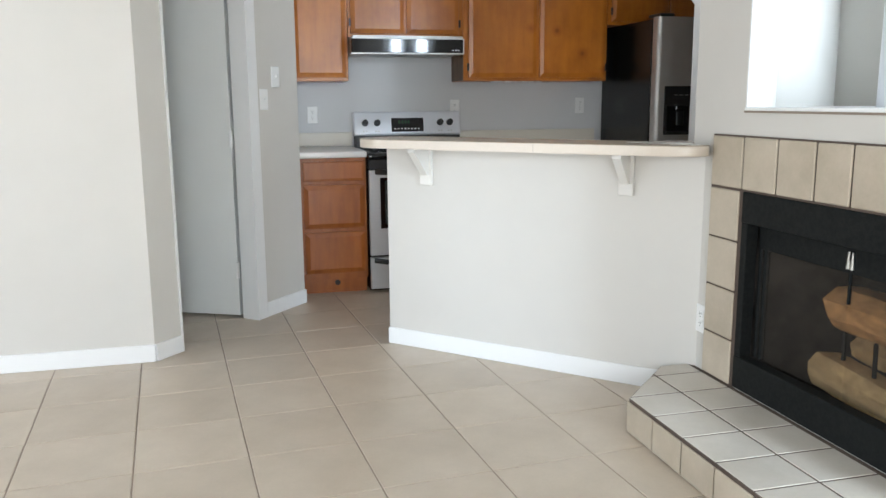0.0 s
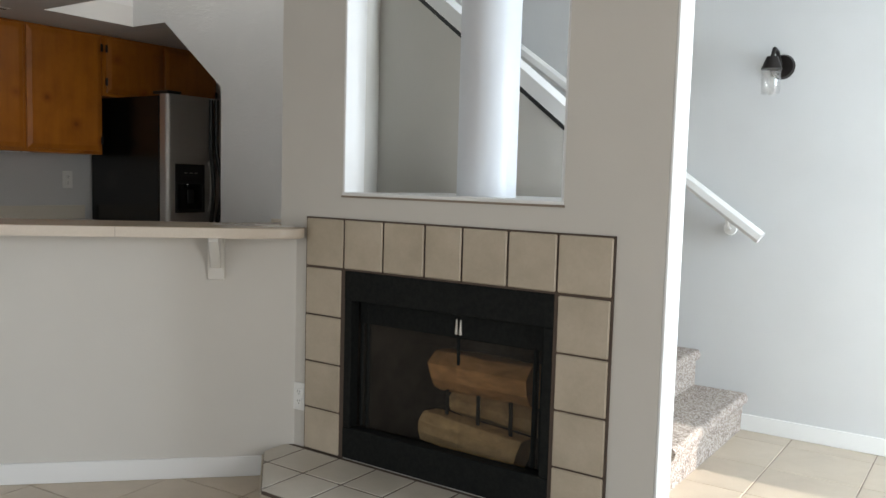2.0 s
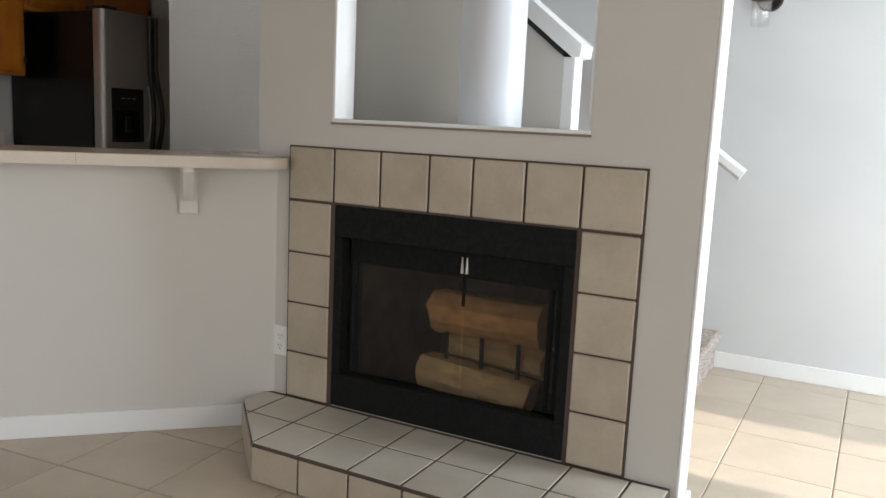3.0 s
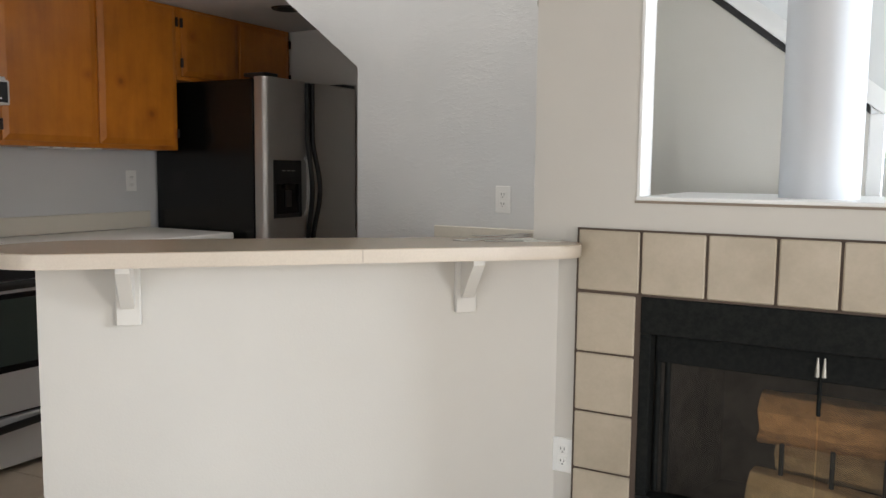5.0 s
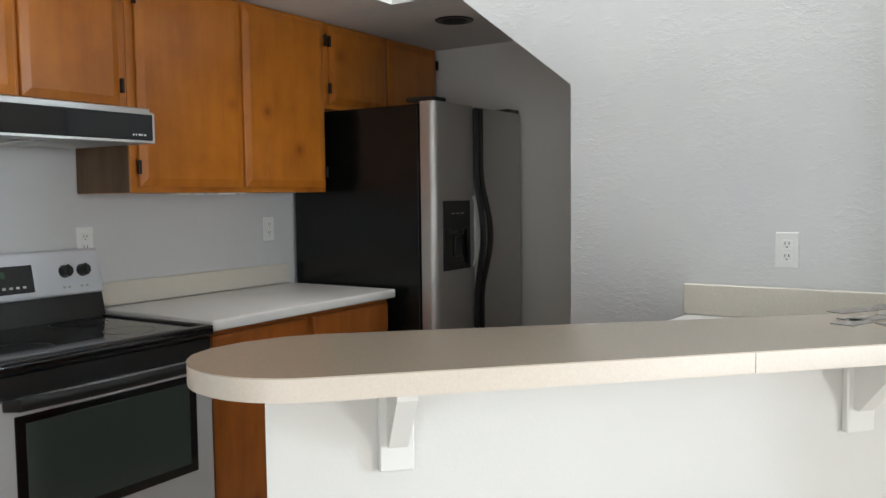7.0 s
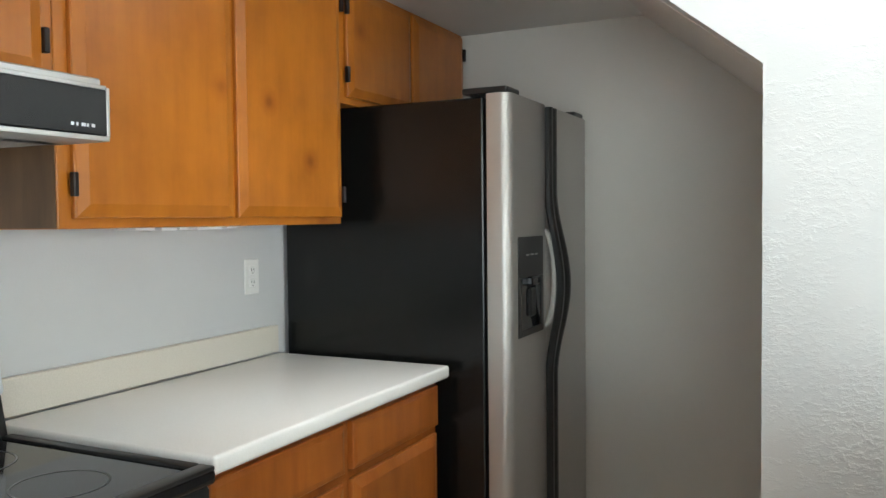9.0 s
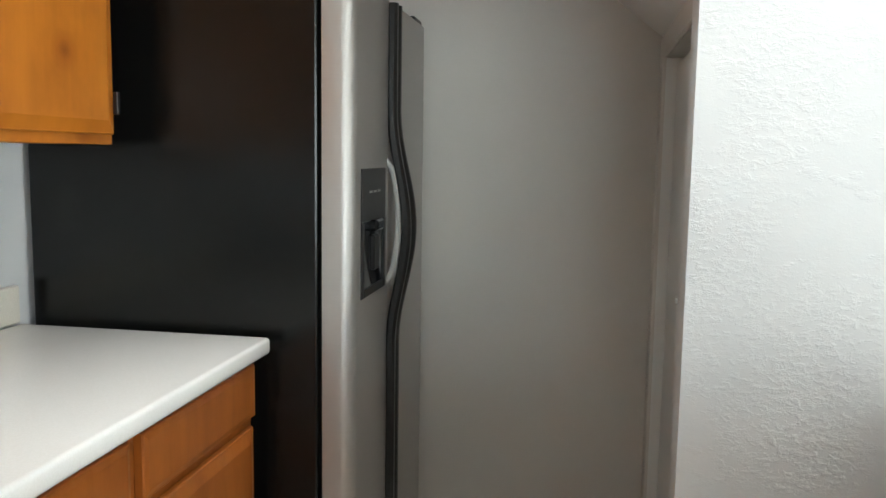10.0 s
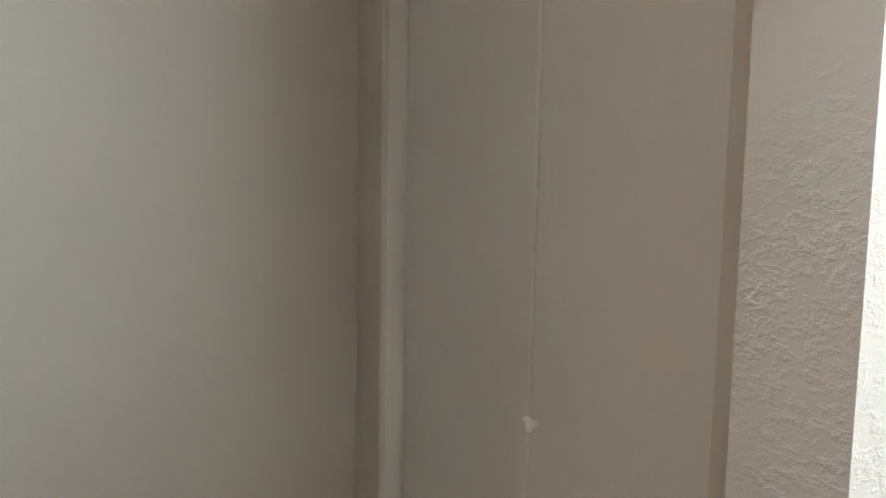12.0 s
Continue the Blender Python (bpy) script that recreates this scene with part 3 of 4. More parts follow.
def corbel(u, group):
    t = thing("bar_bracket", (*bar(u, 0), 0.82), "white painted wooden bracket under the bar top", "bracket", group)
    m = Matrix(((BU.x, BV.x, 0, bar(u, 0)[0]), (BU.y, BV.y, 0, bar(u, 0)[1]), (0, 0, 1, 0), (0, 0, 0, 1)))
    back = box(-0.033, 0.033, -0.02, 0, 0.822, 1.0, 0.003)
    back.transform(m)
    part("back_plate", back, BRACKETPAINT, t)
    arm = prism([(-0.02, 0.872), (-0.02, 1.0), (-0.145, 1.0), (-0.145, 0.985), (-0.035, 0.872)], -0.018, 0.018)
    for v in arm.verts:
        v.co = Vector((v.co.z, v.co.x, v.co.y))
    arm.transform(m)
    part("arm", arm, BRACKETPAINT, t)


corbel(0.236, "brackets under the bar top")
corbel(1.222, "brackets under the bar top")

rnd = random.Random(4)
CARDS = [(0.98, 0.02, 0.10, 0.05, 25, 0), (1.08, 0.06, 0.12, 0.05, 5, 0), (1.13, -0.03, 0.13, 0.05, -4, 0), (1.16, 0.17, 0.12, 0.045, 10, 0), (1.27, 0.12, 0.12, 0.05, 35, 0), (1.23, 0.02, 0.10, 0.06, 0, 1), (1.30, -0.05, 0.12, 0.05, -8, 1), (1.34, 0.20, 0.1, 0.05, 40, 0)]
for u, v, w, h, a, pale in CARDS:
    u, v = 1.255 + (u - 0.98) * 0.66, v + 0.03
    cbm = box(-w / 2, w / 2, -h / 2, h / 2, 0, 0.002)
    card = link("sample_card", cbm, PALEPAPER if pale else GREYPAPER)
    card.matrix_basis = pose(*bar(u, v), 1.0425, 0, 0, a + 45)
    tagged(card, "small pale laminate sample card on the bar" if pale else "small grey laminate sample card on the bar", "sample card", "sample cards on the bar")

# sink run behind the bar
run = thing("base_cabinet", (*bar(0.6, 0.4), 0), "brown wooden base cabinet behind the breakfast bar", "cabinet")
part("body", prism([bar(0.0, 0.124), bar(1.15, 0.124), bar(1.15, 0.56), bar(0.0, 0.56)], 0.09, 0.87), REDWOOD, run)
part("plinth", prism([bar(0.03, 0.124), bar(1.15, 0.124), bar(1.15, 0.50), bar(0.03, 0.50)], 0.0, 0.09), DARKWOOD, run)
ctop = [bar(0.003, 0.124), bar(1.20, 0.124), (FL - 0.004, FB), (CHX - 0.002, SY - 0.002), (-3.72, SY - 0.002), (-3.745, 3.1), bar(0.75, 0.59), bar(0.003, 0.59)]
tagged(link("countertop", prism(ctop, 0.875, 0.912, 0.004), WHITETOP), "white laminate countertop behind the bar", "countertop")
tagged(link("backsplash", box(-3.728, CHX - 0.002, SY - 0.02, SY - 0.001, 0.913, 1.018, 0.003), SPLASH), "cream laminate backsplash on the plaster wall", "backsplash")


# ---- kitchen units on the range wall ----
def panel_door(x, y0, y1, z0, z1, mat, parent, name="door", hinge=None):
    """A framed door whose face looks along +x."""
    wide = min(y1 - y0, z1 - z0)
    lift, rim = (0.010, 0.036) if wide > 0.2 else (0.005, 0.014)
    bm = box(x - 0.02, x - lift, y0, y1, z0, z1)
    for thick, depth in ((0.004, 0.003), (0.003, 0.0), (rim, lift - 0.003), (0.002, 0.0)):
        bm.faces.ensure_lookup_table()
        f = max(bm.faces, key=lambda q: (round(q.calc_center_median().x, 5), q.calc_area()))
        bmesh.ops.inset_region(bm, faces=[f], thickness=thick, depth=depth)
    door = part(name, bm, mat, parent)
    if hinge:
        yh = y0 - 0.004 if hinge < 0 else y1 + 0.004
        for z in (z0 + 0.07, z1 - 0.07):
            part("hinge", box(x - 0.012, x + 0.004, yh - 0.006, yh + 0.006, z - 0.025, z + 0.025, 0.002), BRONZE, door, "dark bronze hinge")
    return door


def upper(y0, y1, z0, z1, doors, label):
    t = thing("wall_cabinet", (RX, (y0 + y1) / 2, z0), label, "cabinet", "upper cabinets on the range wall")
    part("body", box(RX + 0.002, -5.411, y0, y1, z0, z1, 0.002), WOOD, t)
    for a, b, hinge in doors:
        panel_door(-5.39, a, b, z0 + 0.022, z1 - 0.015, WOOD, t, hinge=hinge)
    return t


upper(1.398, 1.760, 1.352, LOW - 0.004, [(1.413, 1.748, -1)], "orange-brown stained wooden wall cabinet beside the hood")
upper(1.762, 2.538, 1.632, LOW - 0.004, [(1.778, 2.135, -1), (2.15, 2.505, 1)], "orange-brown stained short cabinet above the hood")
upper(2.540, 3.586, 1.352, LOW - 0.004, [(2.572, 3.062, -1), (3.080, 3.572, 1)], "orange-brown stained double wall cabinet")
side = bpy.data.objects["wall_cabinet.002"]
# Thin sheet whose darker brown paints the shade beneath the hood.
part("side_panel", box(RX + 0.004, -5.415, 2.5384, 2.5398, 1.354, 1.63), DARKWOOD, side, "cabinet side with the shade under the hood put into its brown")
for k, (ya, yb) in enumerate(((2.76, 2.82), (2.84, 2.89), (2.90, 2.93), (2.96, 3.05), (3.07, 3.11))):
    part("caulk_remnant", box(-5.50, -5.43, ya, yb, 1.346 - 0.002 * (k % 2), 1.3515, 0.001), TRIM, side, "torn white caulk")
upper(3.588, 4.522, 1.735, LOW - 0.004, [(3.615, 4.048, -1), (4.066, 4.505, 1)], "short stained wooden cabinet above the refrigerator")


def base(y0, y1, fronts, label):
    t = thing("base_cabinet", (RX, (y0 + y1) / 2, 0), label, "cabinet", "base cabinets on the range wall")
    part("body", box(RX + 0.002, -5.111, y0, y1, 0.10, 0.874), REDWOOD, t)
    part("plinth", box(RX + 0.002, -5.16, y0, y1, 0, 0.10), REDWOOD, t)
    for a, b, z0, z1, kind in fronts:
        panel_door(-5.09, a, b, z0, z1, REDWOOD, t, kind)
    return t


left_base = base(1.398, 1.812, [(1.415, 1.80, 0.73, 0.852, "drawer"), (1.415, 1.80, 0.43, 0.705, "drawer"), (1.415, 1.80, 0.14, 0.405, "drawer")], "orange-brown wooden drawer cabinet beside the range")
part("hole", tube((-5.162, 1.62, 0.065), (-5.157, 1.62, 0.065), 0.018, seg=16), DARKSLOT, left_base)
base(2.592, 3.638, [(2.61, 3.098, 0.731, 0.854, "drawer"), (3.135, 3.623, 0.731, 0.854, "drawer"), (2.61, 3.098, 0.13, 0.705, "door"), (3.135, 3.623, 0.13, 0.705, "door")], "orange-brown wooden base cabinet with drawers and doors")
for a, b in ((1.393, 1.815), (2.590, 3.645)):
    tagged(link("countertop", box(RX + 0.021, -5.062, a, b, 0.875, 0.914, 0.009, seg=3), WHITETOP, True), "white speckled laminate kitchen countertop", "countertop")
    tagged(link("backsplash", box(RX + 0.001, RX + 0.02, a, b, 0.915, 1.008, 0.003), SPLASH), "cream laminate backsplash along the range wall", "backsplash")

# range
R0, R1 = 1.820, 2.586
rng = thing("kitchen_range", (-5.395, (R0 + R1) / 2, 0.03), "stainless steel electric range with black glass top", "range")
part("body", box(-5.71, -5.105, R0 + 0.004, R1 - 0.004, 0.04, 0.895, 0.004), BLACKSIDE, rng)
part("cooktop", box(-5.71, -5.05, R0, R1, 0.895, 0.925, 0.010, seg=3), BLACKGLOSS, rng, "black ceramic glass cooktop", smooth=True)
for x0, x1, y0, y1 in ((-5.09, -5.052, R0 + 0.002, R1 - 0.002), (-5.63, -5.09, R1 - 0.030, R1 - 0.002), (-5.63, -5.09, R0 + 0.002, R0 + 0.030)):
    part("cooktop_rim", box(x0, x1, y0, y1, 0.921, 0.932, 0.005, seg=2), BLACKPLASTIC, rng, "raised black rim", smooth=True)
part("glass", box(-5.63, -5.091, R0 + 0.031, R1 - 0.031, 0.922, 0.9258, 0.001), BLACKGLOSS, rng)
part("control_strip", box(-5.105, -5.063, R0 + 0.004, R1 - 0.004, 0.825, 0.892, 0.006), BLACKPLASTIC, rng, "black vented strip")
door = part("oven_door", box(-5.105, -5.065, R0 + 0.006, R1 - 0.006, 0.275, 0.822, 0.006, seg=2), OVENSTEEL, rng, "stainless steel oven door")
part("window_frame", box(-5.067, -5.062, R0 + 0.075, R1 - 0.075, 0.45, 0.775, 0.002), BLACKGLOSS, door)
part("window", box(-5.064, -5.061, R0 + 0.105, R1 - 0.105, 0.48, 0.752, 0.001), OVENGLASS, door, "dark oven window")
hp = [(-5.065, R0 + 0.05, 0.812), (-5.03, R0 + 0.075, 0.812), (-5.023, R0 + 0.2, 0.812), (-5.019, (R0 + R1) / 2, 0.812), (-5.023, R1 - 0.2, 0.812), (-5.03, R1 - 0.075, 0.812), (-5.065, R1 - 0.05, 0.812)]
part("handle", sweep(hp, 0.017, 0.010, (0, 0, 1)), BLACKPLASTIC, door, "long black bar handle", smooth=True)
dr = part("drawer", box(-5.105, -5.065, R0 + 0.006, R1 - 0.006, 0.055, 0.262, 0.006, seg=2), OVENSTEEL, rng, "stainless storage drawer")
hp2 = [(-5.065, R0 + 0.03, 0.245), (-5.045, R0 + 0.1, 0.235), (-5.037, (R0 + R1) / 2, 0.222), (-5.045, R1 - 0.1, 0.235), (-5.065, R1 - 0.03, 0.245)]
part("handle", sweep(hp2, 0.016, 0.009, (0, 0, 1)), BLACKPLASTIC, dr, "black drawer grip", smooth=True)
for y in (R0 + 0.05, R1 - 0.05):
    for x in (-5.65, -5.165):
        part("foot", tube((x, y, 0.03), (x, y, 0.045), 0.018, seg=12), BLACKPLASTIC, rng)
part("riser", prism_xz([(-5.71, 0.925), (-5.64, 0.925), (-5.66, 1.015), (-5.71, 1.015)], R0 + 0.006, R1 - 0.006), BLACKPLASTIC, rng)
bg = box(-0.022, 0.022, R0, R1, -0.075, 0.092, 0.012, seg=3)
GM = pose(-5.685, 0, 1.085, 0, -12, 0)
bg.transform(GM)
guard = part("control_panel", bg, BRIGHTSTEEL, rng, "bright stainless control panel", smooth=True)
dp = box(0.022, 0.0245, 2.200 - 0.115, 2.200 + 0.115, -0.052, 0.045, 0.002)
dp.transform(GM)
disp = part("display", dp, BLACKGLOSS, guard, "black clock display")
for k in range(4):
    led = box(0.0246, 0.0252, 2.135 + k * 0.022, 2.150 + k * 0.022, 0.005, 0.028)
    led.transform(GM)
    part("digit", led, GREENLED, disp)
for k in range(8):
    led = box(0.0246, 0.0252, 2.105 + k * 0.024, 2.117 + k * 0.024, -0.035, -0.027)
    led.transform(GM)
    part("button", led, PLASTIC if k % 3 == 0 else STEEL, disp)
for y in (1.90, 1.985, 2.437, 2.507):
    kb = tube((0.021, y, 0.012), (0.047, y, 0.012), 0.024, 0.020, 24)
    box(0.046, 0.052, y - 0.004, y + 0.004, -0.010, 0.034, 0.001, bm=kb)
    kb.transform(GM)
    part("knob", kb, BLACKPLASTIC, guard, "black round knob", smooth=True)
    for dx in (-0.012, 0.008):
        mk = box(0.0222, 0.0230, y + dx - 0.004, y + dx + 0.006, -0.05, -0.042)
        mk.transform(GM)
        part("mark", mk, STEEL, guard)
for x, y, r in ((-5.245, 2.015, 0.10), (-5.245, 2.395, 0.085), (-5.525, 2.015, 0.085), (-5.525, 2.395, 0.10)):
    ring = bmesh.new()
    bmesh.ops.create_circle(ring, segments=40, radius=r)
    inner = bmesh.ops.create_circle(ring, segments=40, radius=r - 0.004)
    bmesh.ops.bridge_loops(ring, edges=ring.edges[:])
    ring.transform(Matrix.Translation((x, y, 0.9264)))
    part("burner_ring", ring, material("burner_print", (0.06, 0.06, 0.06), 0.3)[0], rng)
rng.matrix_basis = pose(-5.395, (R0 + R1) / 2, 0)

# hood
hood = thing("range_hood", (-5.5, 2.12, 1.51), "black fronted range hood with thin stainless edges", "range hood")
part("shell", box(RX + 0.003, -5.214, 1.766, 2.482, 1.522, 1.630, 0.003), STEEL, hood)
part("lip", box(-5.34, -5.199, 1.752, 2.486, 1.514, 1.523, 0.001), STEEL, hood)
part("front_panel", box(-5.215, -5.200, 1.754, 2.484, 1.5235, 1.608, 0.003), BLACKGLOSS, hood, "glossy black front panel")
part("end_trim", box(-5.2145, -5.1985, 2.4795, 2.487, 1.523, 1.612, 0.001), STEEL, hood)
part("top_strip", box(-5.29, -5.202, 1.756, 2.483, 1.608, 1.616, 0.001), STEEL, hood)
for k, w in enumerate((0.006, 0.004, 0.009, 0.005, 0.007)):
    part("badge", box(-5.2, -5.1993, 2.402 + 0.011 * k, 2.402 + 0.011 * k + w, 1.537, 1.543), BRIGHTSTEEL, hood)
for y in (1.93, 2.31):
    part("filter", box(-5.62, -5.3, y - 0.16, y + 0.16, 1.514, 1.5215, 0.002), STEEL, hood)

# refrigerator
F0, F1, FS = 3.694, 4.528, 4.052
fridge = thing("refrigerator", (-5.3, (F0 + F1) / 2, 0), "side-by-side refrigerator, stainless doors and black sides", "refrigerator")
part("body", box(RX + 0.02, -4.9650, F0, F1, 0.02, 1.735, 0.006, seg=2), BLACKSIDE, fridge, "black textured cabinet side")
part("kick_grille", box(-4.9650, -4.9400, F0 + 0.02, F1 - 0.02, 0.02, 0.10, 0.004), BLACKPLASTIC, fridge)


def fridge_door(y0, y1, label):
    poly = arc((-4.9150, y0 + 0.045), 0.045, math.pi, 1.5 * math.pi, 2)
    poly = [(-4.9550, y0 + 0.002)] + arc((-4.9100, y0 + 0.03), 0.03, -math.pi / 2, 0, 6) + arc((-4.9100, y1 - 0.03), 0.03, 0, math.pi / 2, 6) + [(-4.9550, y1 - 0.002)]
    poly = [(x + 0.016 * (1 - abs(2 * (y - y0) / (y1 - y0) - 1)) if x > -4.9200 else x, y) for x, y in poly]
    return part("door", prism(poly, 0.11, 1.745, 0.004), STEEL, fridge, label, smooth=True)


def bowed(y, sy):
    pts = []
    for i in range(65):
        z = 1.735 - i * (1.735 - 0.13) / 64
        k = max(0.0, 1 - abs(z - 1.14) / 0.32)
        b = 0.5 - 0.5 * math.cos(math.pi * k)
        pts.append((-4.8680 + 0.044 * b, y + sy * 0.012 * b, z))
    return sweep(pts, 0.013, 0.013, (0, 1, 0))


fz = fridge_door(F0, FS - 0.004, "brushed stainless freezer door with dispenser")
fd = fridge_door(FS + 0.004, F1, "brushed stainless refrigerator door")
part("handle", bowed(FS - 0.022, -1), BLACKPLASTIC, fz, "full-height bowed black handle", smooth=True)
part("handle", bowed(FS + 0.022, 1), BLACKPLASTIC, fd, "full-height bowed black handle", smooth=True)
gp = [(-4.8830 + 0.036 * math.sin(math.pi * i / 16) ** 0.5, FS - 0.030, 1.325 - 0.33 * i / 16) for i in range(17)]
part("grip_plate", sweep(gp, 0.010, 0.008, (0, 1, 0)), GREYPLASTIC, fz)
D0, D1 = 3.752, 3.985
dsp = part("dispenser", box(-4.8800, -4.8740, D0, D1, 1.175, 1.305, 0.002), BLACKPLASTIC, fz, "black water and ice dispenser")
for y0, y1, z0, z1 in ((D0, D0 + 0.022, 0.99, 1.175), (D1 - 0.022, D1, 0.99, 1.175), (D0 + 0.022, D1 - 0.022, 0.99, 1.012)):
    part("rim", box(-4.8800, -4.8730, y0, y1, z0, z1, 0.002), BLACKPLASTIC, dsp)
part("recess", box(-4.8795, -4.8765, D0 + 0.022, D1 - 0.022, 1.012, 1.175), BLACKGLOSS, dsp)
part("paddle", box(-4.8795, -4.8670, 3.845, 3.895, 1.05, 1.14, 0.004), BLACKPLASTIC, dsp)
part("spout", box(-4.8795, -4.8570, 3.832, 3.908, 1.15, 1.178, 0.005), BLACKGLOSS, dsp)
for k in range(3):
    part("button", box(-4.8740, -4.8725, 3.82 + k * 0.04, 3.845 + k * 0.04, 1.245, 1.25), GREYPLASTIC, dsp)
for y0 in (F0 + 0.01, F1 - 0.12):
    part("hinge_cover", box(-5.0400, -4.8900, y0, y0 + 0.11, 1.746, 1.766, 0.006, seg=2), BLACKPLASTIC, fridge, "black hinge cover")

# ---- doors ----
casing = box(-4.142, -4.129, 4.402, 4.488, 0, 1.70, 0.003)
box(-4.142, -4.129, 3.69, 4.402, 1.637, 1.70, 0.003, bm=casing)
structure("trim_closet_door", casing, WALL, "painted closet door casing")
jamb = box(-4.1395, -4.05, 4.4025, 4.4195, 0, 1.634)
structure("trim_closet_jamb", jamb, DOORPAINT)
bif = tagged(new("door_1"), "beige painted folding closet door under the stairs, closed", "door", kind="structure")
bif.matrix_basis = pose(-4.09, 4.04, 0)
for y0, y1 in ((3.693, 4.0015), (4.0045, 4.397)):
    part("leaf", box(-4.10, -4.07, y0, y1, 0.012, 1.618, 0.003), DOORPAINT, bif)
knob = tube((-4.100, 3.985, 0.985), (-4.112, 3.985, 0.985), 0.005, 0.005, 14)
tube((-4.112, 3.985, 0.985), (-4.121, 3.985, 0.985), 0.0105, 0.008, 14, bm=knob)
part("knob", knob, DOORPAINT, bif, "small cream knob", smooth=True)

pan = tagged(new("door_2"), "white painted pantry door standing open", "door", kind="structure")
hx, hy = -4.672, 0.998
pan.matrix_basis = pose(hx, hy, 0, 0, 0, 0)
dd = Vector((-0.434, -0.90)).normalized()
pd = prism(strip((hx, hy), (hx + dd.x * 0.60, hy + dd.y * 0.60), -0.035, 0.0), 0.015, 2.03, 0.002, 1)
leaf = part("leaf", pd, DOORPAINT, pan)
for z in (0.28, 1.02, 1.83):
    part("hinge", tube((hx + 0.012, hy + 0.0, z - 0.045), (hx + 0.012, hy + 0.0, z + 0.045), 0.010, seg=12), TRIM, pan, "white painted hinge", smooth=True)
    part("hinge_leaf", box(hx - 0.01, hx + 0.03, hy - 0.004, hy + 0.002, z - 0.045, z + 0.045), TRIM, pan)


def casing_on(a, b, name):
    structure(name, prism(strip(a, b, 0.0005, 0.016), 0, 2.11, 0.004), TRIM, "white painted door casing")


V = (Vector(P4) - Vector(P3)).normalized()
casing_on(P3, tuple(Vector(P3) + V * 0.065), "trim_pantry_far")
structure("trim_pantry_jamb", prism(strip(tuple(Vector(P3) - V * 0.012), P3, -0.1, 0.016), 0, 2.06), TRIM)
U2 = (Vector(P1) - Vector(P2)).normalized()
structure("trim_pantry_jamb_near", prism(strip(P2, tuple(Vector(P2) - U2 * 0.012), -0.1, 0.006), 0, 2.06), TRIM)


# ---- stairs ----
stair = tagged(new("staircase"), "carpeted staircase in speckled beige carpet", "staircase")
stair.matrix_basis = pose(-1.57, 4.35, 0)
RISE, RUN, SX = 0.193, 0.255, -1.534
for k in range(9):
    x1, zt = SX - k * RUN, RISE * (k + 1)
    z0 = max(0.0, zt - RISE - (0.0 if k < 2 else 0.14))
    prof = [(x1 - RUN - 0.02, z0), (x1 - 0.012, z0)] + [(x1 - 0.012 + 0.024 * math.sin(a), zt - 0.03 - 0.03 * math.cos(a)) for a in [i * math.pi / 8 for i in range(9)]] + [(x1 - RUN - 0.02, zt)]
    part("step", prism_xz(prof, SY + 0.112, STAIRY - 0.001), CARPET, stair, smooth=True)
# half wall beside the stairs
CX, CZ, SL = -2.04, 1.53, 0.79
hw = prism_xz([(CX, 0), (CX, CZ - 0.06), (CHX + 0.03, CZ - 0.06 + (CX - CHX - 0.03) * SL), (CHX + 0.03, 0)], SY + 0.031, SY + 0.111)
structure("wall_stair_rail", hw, WALL, "grey half wall beside the stairs")
structure("trim_stair_post", box(CX, CX + 0.05, SY + 0.028, SY + 0.114, 0, CZ - 0.06, 0.003), TRIM, "white trim at the end of the half wall")
cap = prism_xz([(CX + 0.045, CZ - 0.065), (CX + 0.075, CZ - 0.06), (CX + 0.08, CZ - 0.015), (CHX + 0.03, CZ + 0.05 + (CX - CHX - 0.03) * SL), (CHX + 0.03, CZ - 0.03 + (CX - CHX - 0.03) * SL), (CX, CZ - 0.03)], SY + 0.005, SY + 0.135)
structure("trim_stair_cap", cap, TRIM, "white painted sloping cap rail")
# Solid near-black strip draws the shadow line beneath the cap.
structure("stair_cap_shadow_strip", prism_xz([(CX, CZ - 0.058), (CHX + 0.03, CZ - 0.058 + (CX - CHX - 0.03) * SL), (CHX + 0.03, CZ - 0.031 + (CX - CHX - 0.03) * SL), (CX, CZ - 0.031)], SY + 0.022, SY + 0.12), DARKSLOT, "dark strip painting the shadow under the cap rail")

rail = thing("handrail", (-1.8, STAIRY - 0.07, 1.0), "white painted wooden handrail fixed to the stair wall", "handrail")
RS = 0.72
part("rail", sweep([(-1.490, STAIRY - 0.075, 1.003), (-1.500, STAIRY - 0.075, 1.010), (-4.2, STAIRY - 0.075, 1.003 + 2.71 * RS)], 0.02, 0.032, (0, 1, 0)), TRIM, rail)
for x in (-1.66, -2.9, -4.0):
    z = 1.003 + (-1.49 - x) * RS - 0.085
    br = tube((x, STAIRY, z), (x, STAIRY - 0.012, z), 0.035, 0.032, 20)
    join(br, sweep([(x, STAIRY - 0.012, z), (x, STAIRY - 0.06, z + 0.01), (x, STAIRY - 0.075, z + 0.055)], 0.008, 0.008, (1, 0, 0)))
    part("bracket", br, TRIM, rail, smooth=True)

sc = thing("wall_sconce", (-1.475, STAIRY, 1.858), "dark bronze wall sconce with a clear glass shade", "wall lamp")
part("backplate", tube((-1.455, STAIRY, 1.853), (-1.455, STAIRY - 0.022, 1.853), 0.062, 0.055, 32), BRONZE, sc, smooth=True)
part("arm", sweep([(-1.46, STAIRY - 0.02, 1.858), (-1.465, STAIRY - 0.07, 1.918), (-1.47, STAIRY - 0.11, 1.928), (-1.475, STAIRY - 0.125, 1.888)], 0.009, 0.009, (1, 0, 0)), BRONZE, sc, smooth=True)
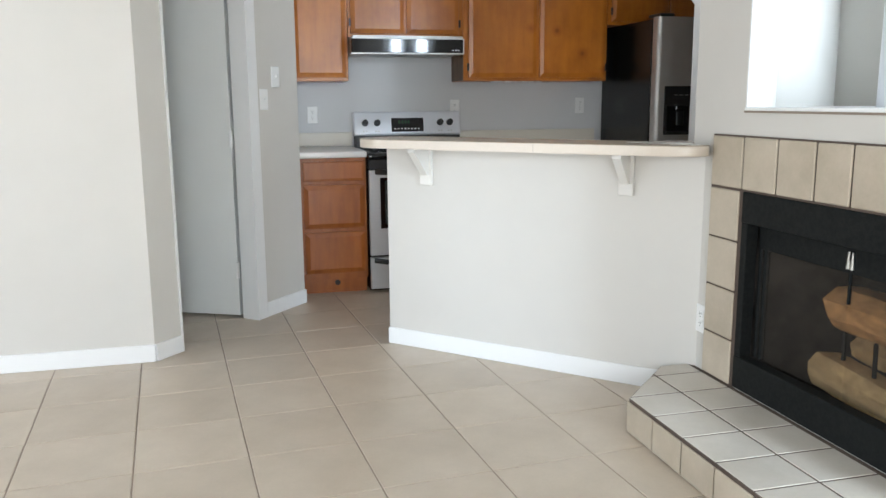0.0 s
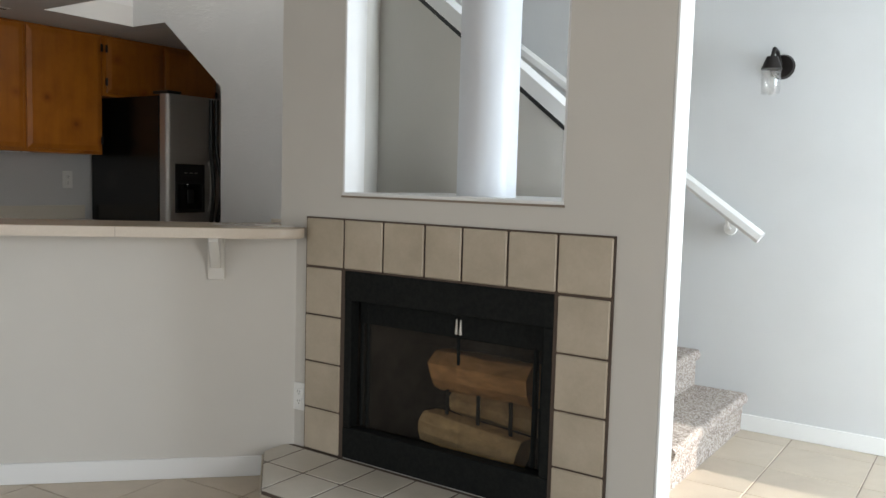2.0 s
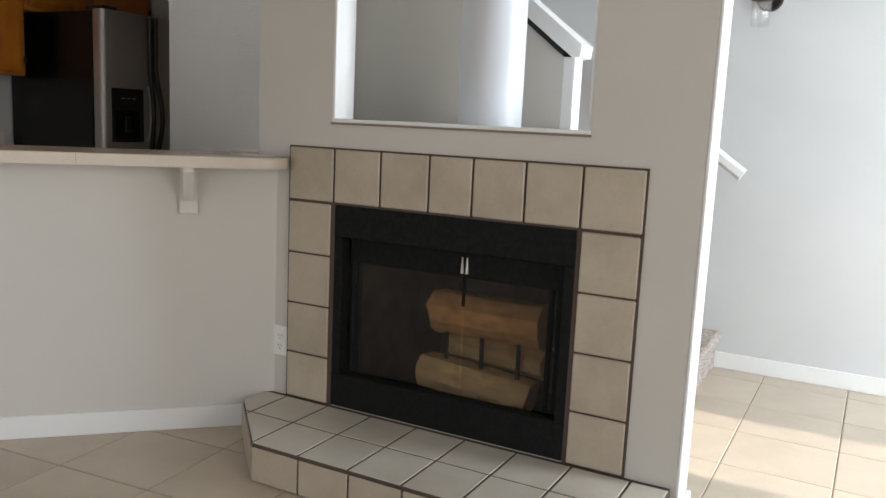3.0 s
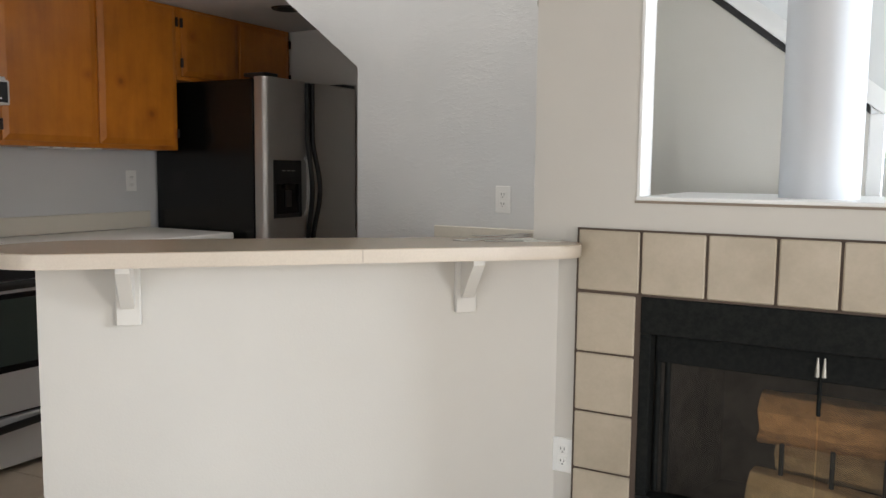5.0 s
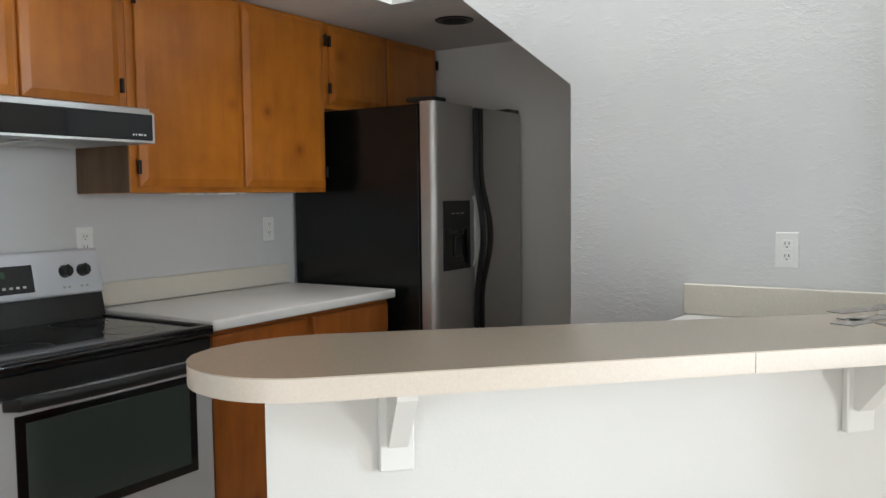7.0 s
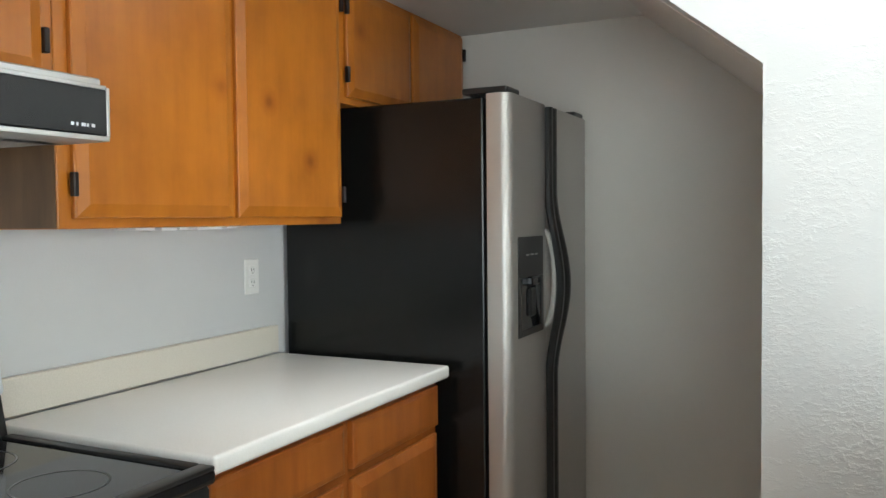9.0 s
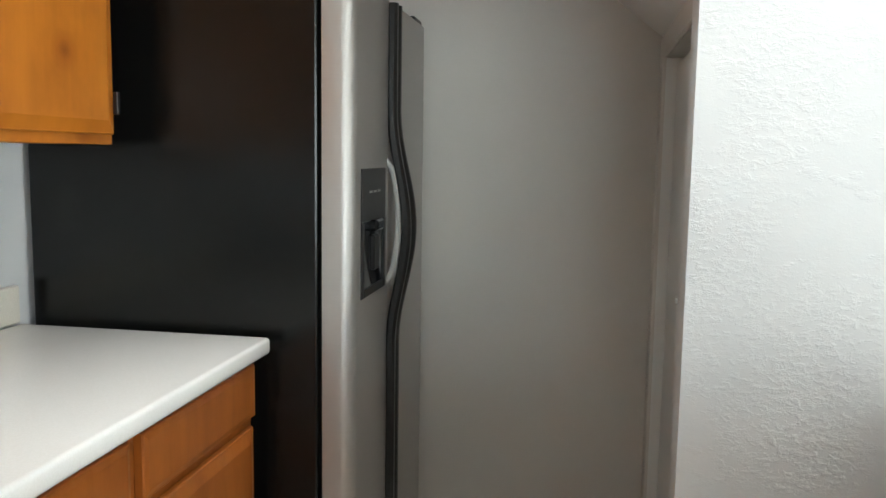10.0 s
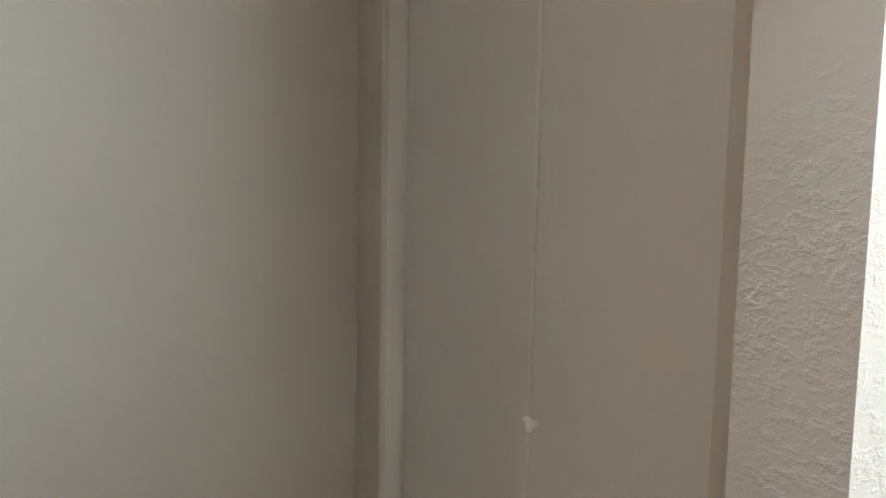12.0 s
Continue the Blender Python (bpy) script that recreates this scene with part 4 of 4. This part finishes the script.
cup = tube((-1.475, STAIRY - 0.125, 1.888), (-1.475, STAIRY - 0.125, 1.828), 0.026, 0.05, 24)
part("socket_cap", cup, BRONZE, sc, smooth=True)
sh = bmesh.new()
bmesh.ops.create_cone(sh, cap_ends=False, segments=28, radius1=0.044, radius2=0.047, depth=0.12)
sh.transform(Matrix.Translation((-1.475, STAIRY - 0.125, 1.768)))
shade = part("shade", sh, GLASS, sc, "clear glass cylinder", smooth=True)
shade.modifiers.new("thick", "SOLIDIFY").thickness = 0.003
bulb = bmesh.new()
bmesh.ops.create_uvsphere(bulb, u_segments=16, v_segments=10, radius=0.022)
bulb.transform(Matrix.Translation((-1.475, STAIRY - 0.125, 1.773)) @ Matrix.Diagonal((1, 1, 1.6, 1)))
part("bulb", bulb, GLASS, sc, "unlit clear bulb", smooth=True)


# ---- outlets and switches ----
def outlet(at, yaw, label, kind="outlet"):
    t = thing("power_outlet" if kind == "outlet" else "light_switch", (*at, 0, 0, yaw), label, kind, "power outlets" if kind == "outlet" else "light switches")
    m = t.matrix_basis

    def put(name, bm, mat, parent, lab=""):
        bm.transform(m)
        return part(name, bm, mat, parent, lab)
    plate = put("plate", box(-0.036, 0.036, -0.006, 0, -0.058, 0.058, 0.003), PLASTIC, t)
    if kind == "outlet":
        for z in (-0.02, 0.02):
            face = put("socket", box(-0.016, 0.016, -0.0085, -0.005, z - 0.015, z + 0.015, 0.003), PLASTIC, plate)
            for x in (-0.006, 0.006):
                put("slot", box(x - 0.0012, x + 0.0012, -0.0088, -0.0084, z - 0.002, z + 0.007), DARKSLOT, face)
            put("slot", box(-0.002, 0.002, -0.0088, -0.0084, z - 0.011, z - 0.007), DARKSLOT, face)
    else:
        put("toggle", box(-0.005, 0.005, -0.016, -0.005, -0.004, 0.012, 0.002), PLASTIC, plate)


outlet((RX, 2.561, 1.170), 90, "white power outlet on the wall behind the range")
outlet((RX, 3.527, 1.181), 90, "white power outlet above the kitchen counter")
outlet((RX, 1.545, 1.13), 90, "white power outlet above the drawer cabinet")
outlet((-3.40, SY, 1.14), 0, "white power outlet on the plaster wall")
outlet((-2.848, FY, 0.338), 0, "white power outlet beside the fireplace tiles")
pv = math.degrees(math.atan2(V.y, V.x))
for f, z in ((0.24, 1.36), (0.13, 1.235)):
    p = Vector(P3) + V * f
    outlet((p.x, p.y, z), pv, "white light switch beside the pantry door", "switch")

hook = thing("wall_hook", (FL, FY - 0.002, 1.80), "small bent metal hook on the wall corner", "hook")
part("ring", sweep([(FL - 0.001 - 0.010 * math.sin(i * math.tau / 10), FY + 0.02, 1.80 + 0.014 * math.cos(i * math.tau / 10)) for i in range(10)], 0.0018, 0.0018, (0, 1, 0)), CHROME, hook)

# ---- ceiling fittings ----
vent = thing("ceiling_vent", (-4.38, 2.70, LOW), "white metal ceiling air vent", "vent")
part("frame", box(-4.50, -4.26, 2.60, 2.80, LOW - 0.008, LOW - 0.001, 0.003), TRIM, vent)
for k in range(7):
    part("slat", box(-4.485, -4.275, 2.615 + k * 0.025, 2.622 + k * 0.025, LOW - 0.018, LOW - 0.009), DARKSLOT if k % 2 else TRIM, vent)
for x, y in ((-3.80, 2.86), (-4.91, 3.92)):
    can = thing("recessed_light", (x, y, LOW), "unlit black recessed ceiling light", "ceiling light", "recessed lights")
    part("trim_ring", tube((x, y, LOW - 0.006), (x, y, LOW - 0.001), 0.085, 0.09, 32), BLACKPLASTIC, can, smooth=True)
    part("baffle", tube((x, y, LOW - 0.010), (x, y, LOW - 0.006), 0.055, 0.058, 32), DARKSLOT, can, smooth=True)
slot = thing("ceiling_slot_vent", (-5.13, 2.75, LOW), "narrow dark slot vent in the ceiling", "vent")
part("plate", box(-5.16, -5.10, 2.66, 2.84, LOW - 0.006, LOW - 0.001, 0.002), TRIM, slot)
part("opening", box(-5.14, -5.12, 2.675, 2.825, LOW - 0.008, LOW - 0.006), DARKSLOT, slot)

# ---- floor tiles ----
PITCH = 0.381
HALF = PITCH / 2 - 0.002
tile_bm = prism([(-HALF, -HALF), (HALF, -HALF), (HALF, HALF), (-HALF, HALF)], -0.008, 0.0, 0.0025, 1)
tile_me = bpy.data.meshes.new("floor_tile")
tile_bm.to_mesh(tile_me)
tile_bm.free()
tile_me.materials.append(FLOORTILE)
rest = bmesh.new()
turns = random.Random(11)
ENTRY = [(-2.0, 2.894), (2.4, 2.894), (2.4, 5.0), (-2.0, 5.0)]
REGIONS = [([[(-6.1, -2.7), (2.4, -2.7), (2.4, 2.89), (-6.1, 2.89)], [(-6.1, 2.8905), (-3.9, 2.8905), (-3.9, 4.8), (-6.1, 4.8)]], (-2.827, 2.156), 4.6),
           ([ENTRY], (-1.295, 3.45), 0.0)]
for regions, (ox, oy), spin in REGIONS:
    c, n = math.cos(radians(spin)), math.sin(radians(spin))
    for i in range(-14, 16):
        for j in range(-16, 12):
            u, v = (i + 0.5) * PITCH, (j + 0.5) * PITCH
            x, y = ox + u * c - v * n, oy + u * n + v * c
            cell = [(ox + p * c - q * n, oy + p * n + q * c) for p, q in ((u - HALF, v - HALF), (u + HALF, v - HALF), (u + HALF, v + HALF), (u - HALF, v + HALF))]
            for region in regions:
                poly = clip_poly(cell, region)
                whole = len(poly) == 4 and all((p[0] - q[0]) ** 2 + (p[1] - q[1]) ** 2 < 1e-9 for p, q in zip(poly, cell))
                if whole and -5.2 < x < -0.3 and -0.3 < y:
                    ob = new("tile", tile_me)
                    ob.parent = floor
                    ob.matrix_basis = pose(x, y, 0, 0, 0, spin + 90 * turns.randrange(4))
                elif len(poly) >= 3:
                    join(rest, prism(poly, -0.008, 0.0))
tagged(part("far_tiles", rest, FLOORTILE, floor), kind="stuff")
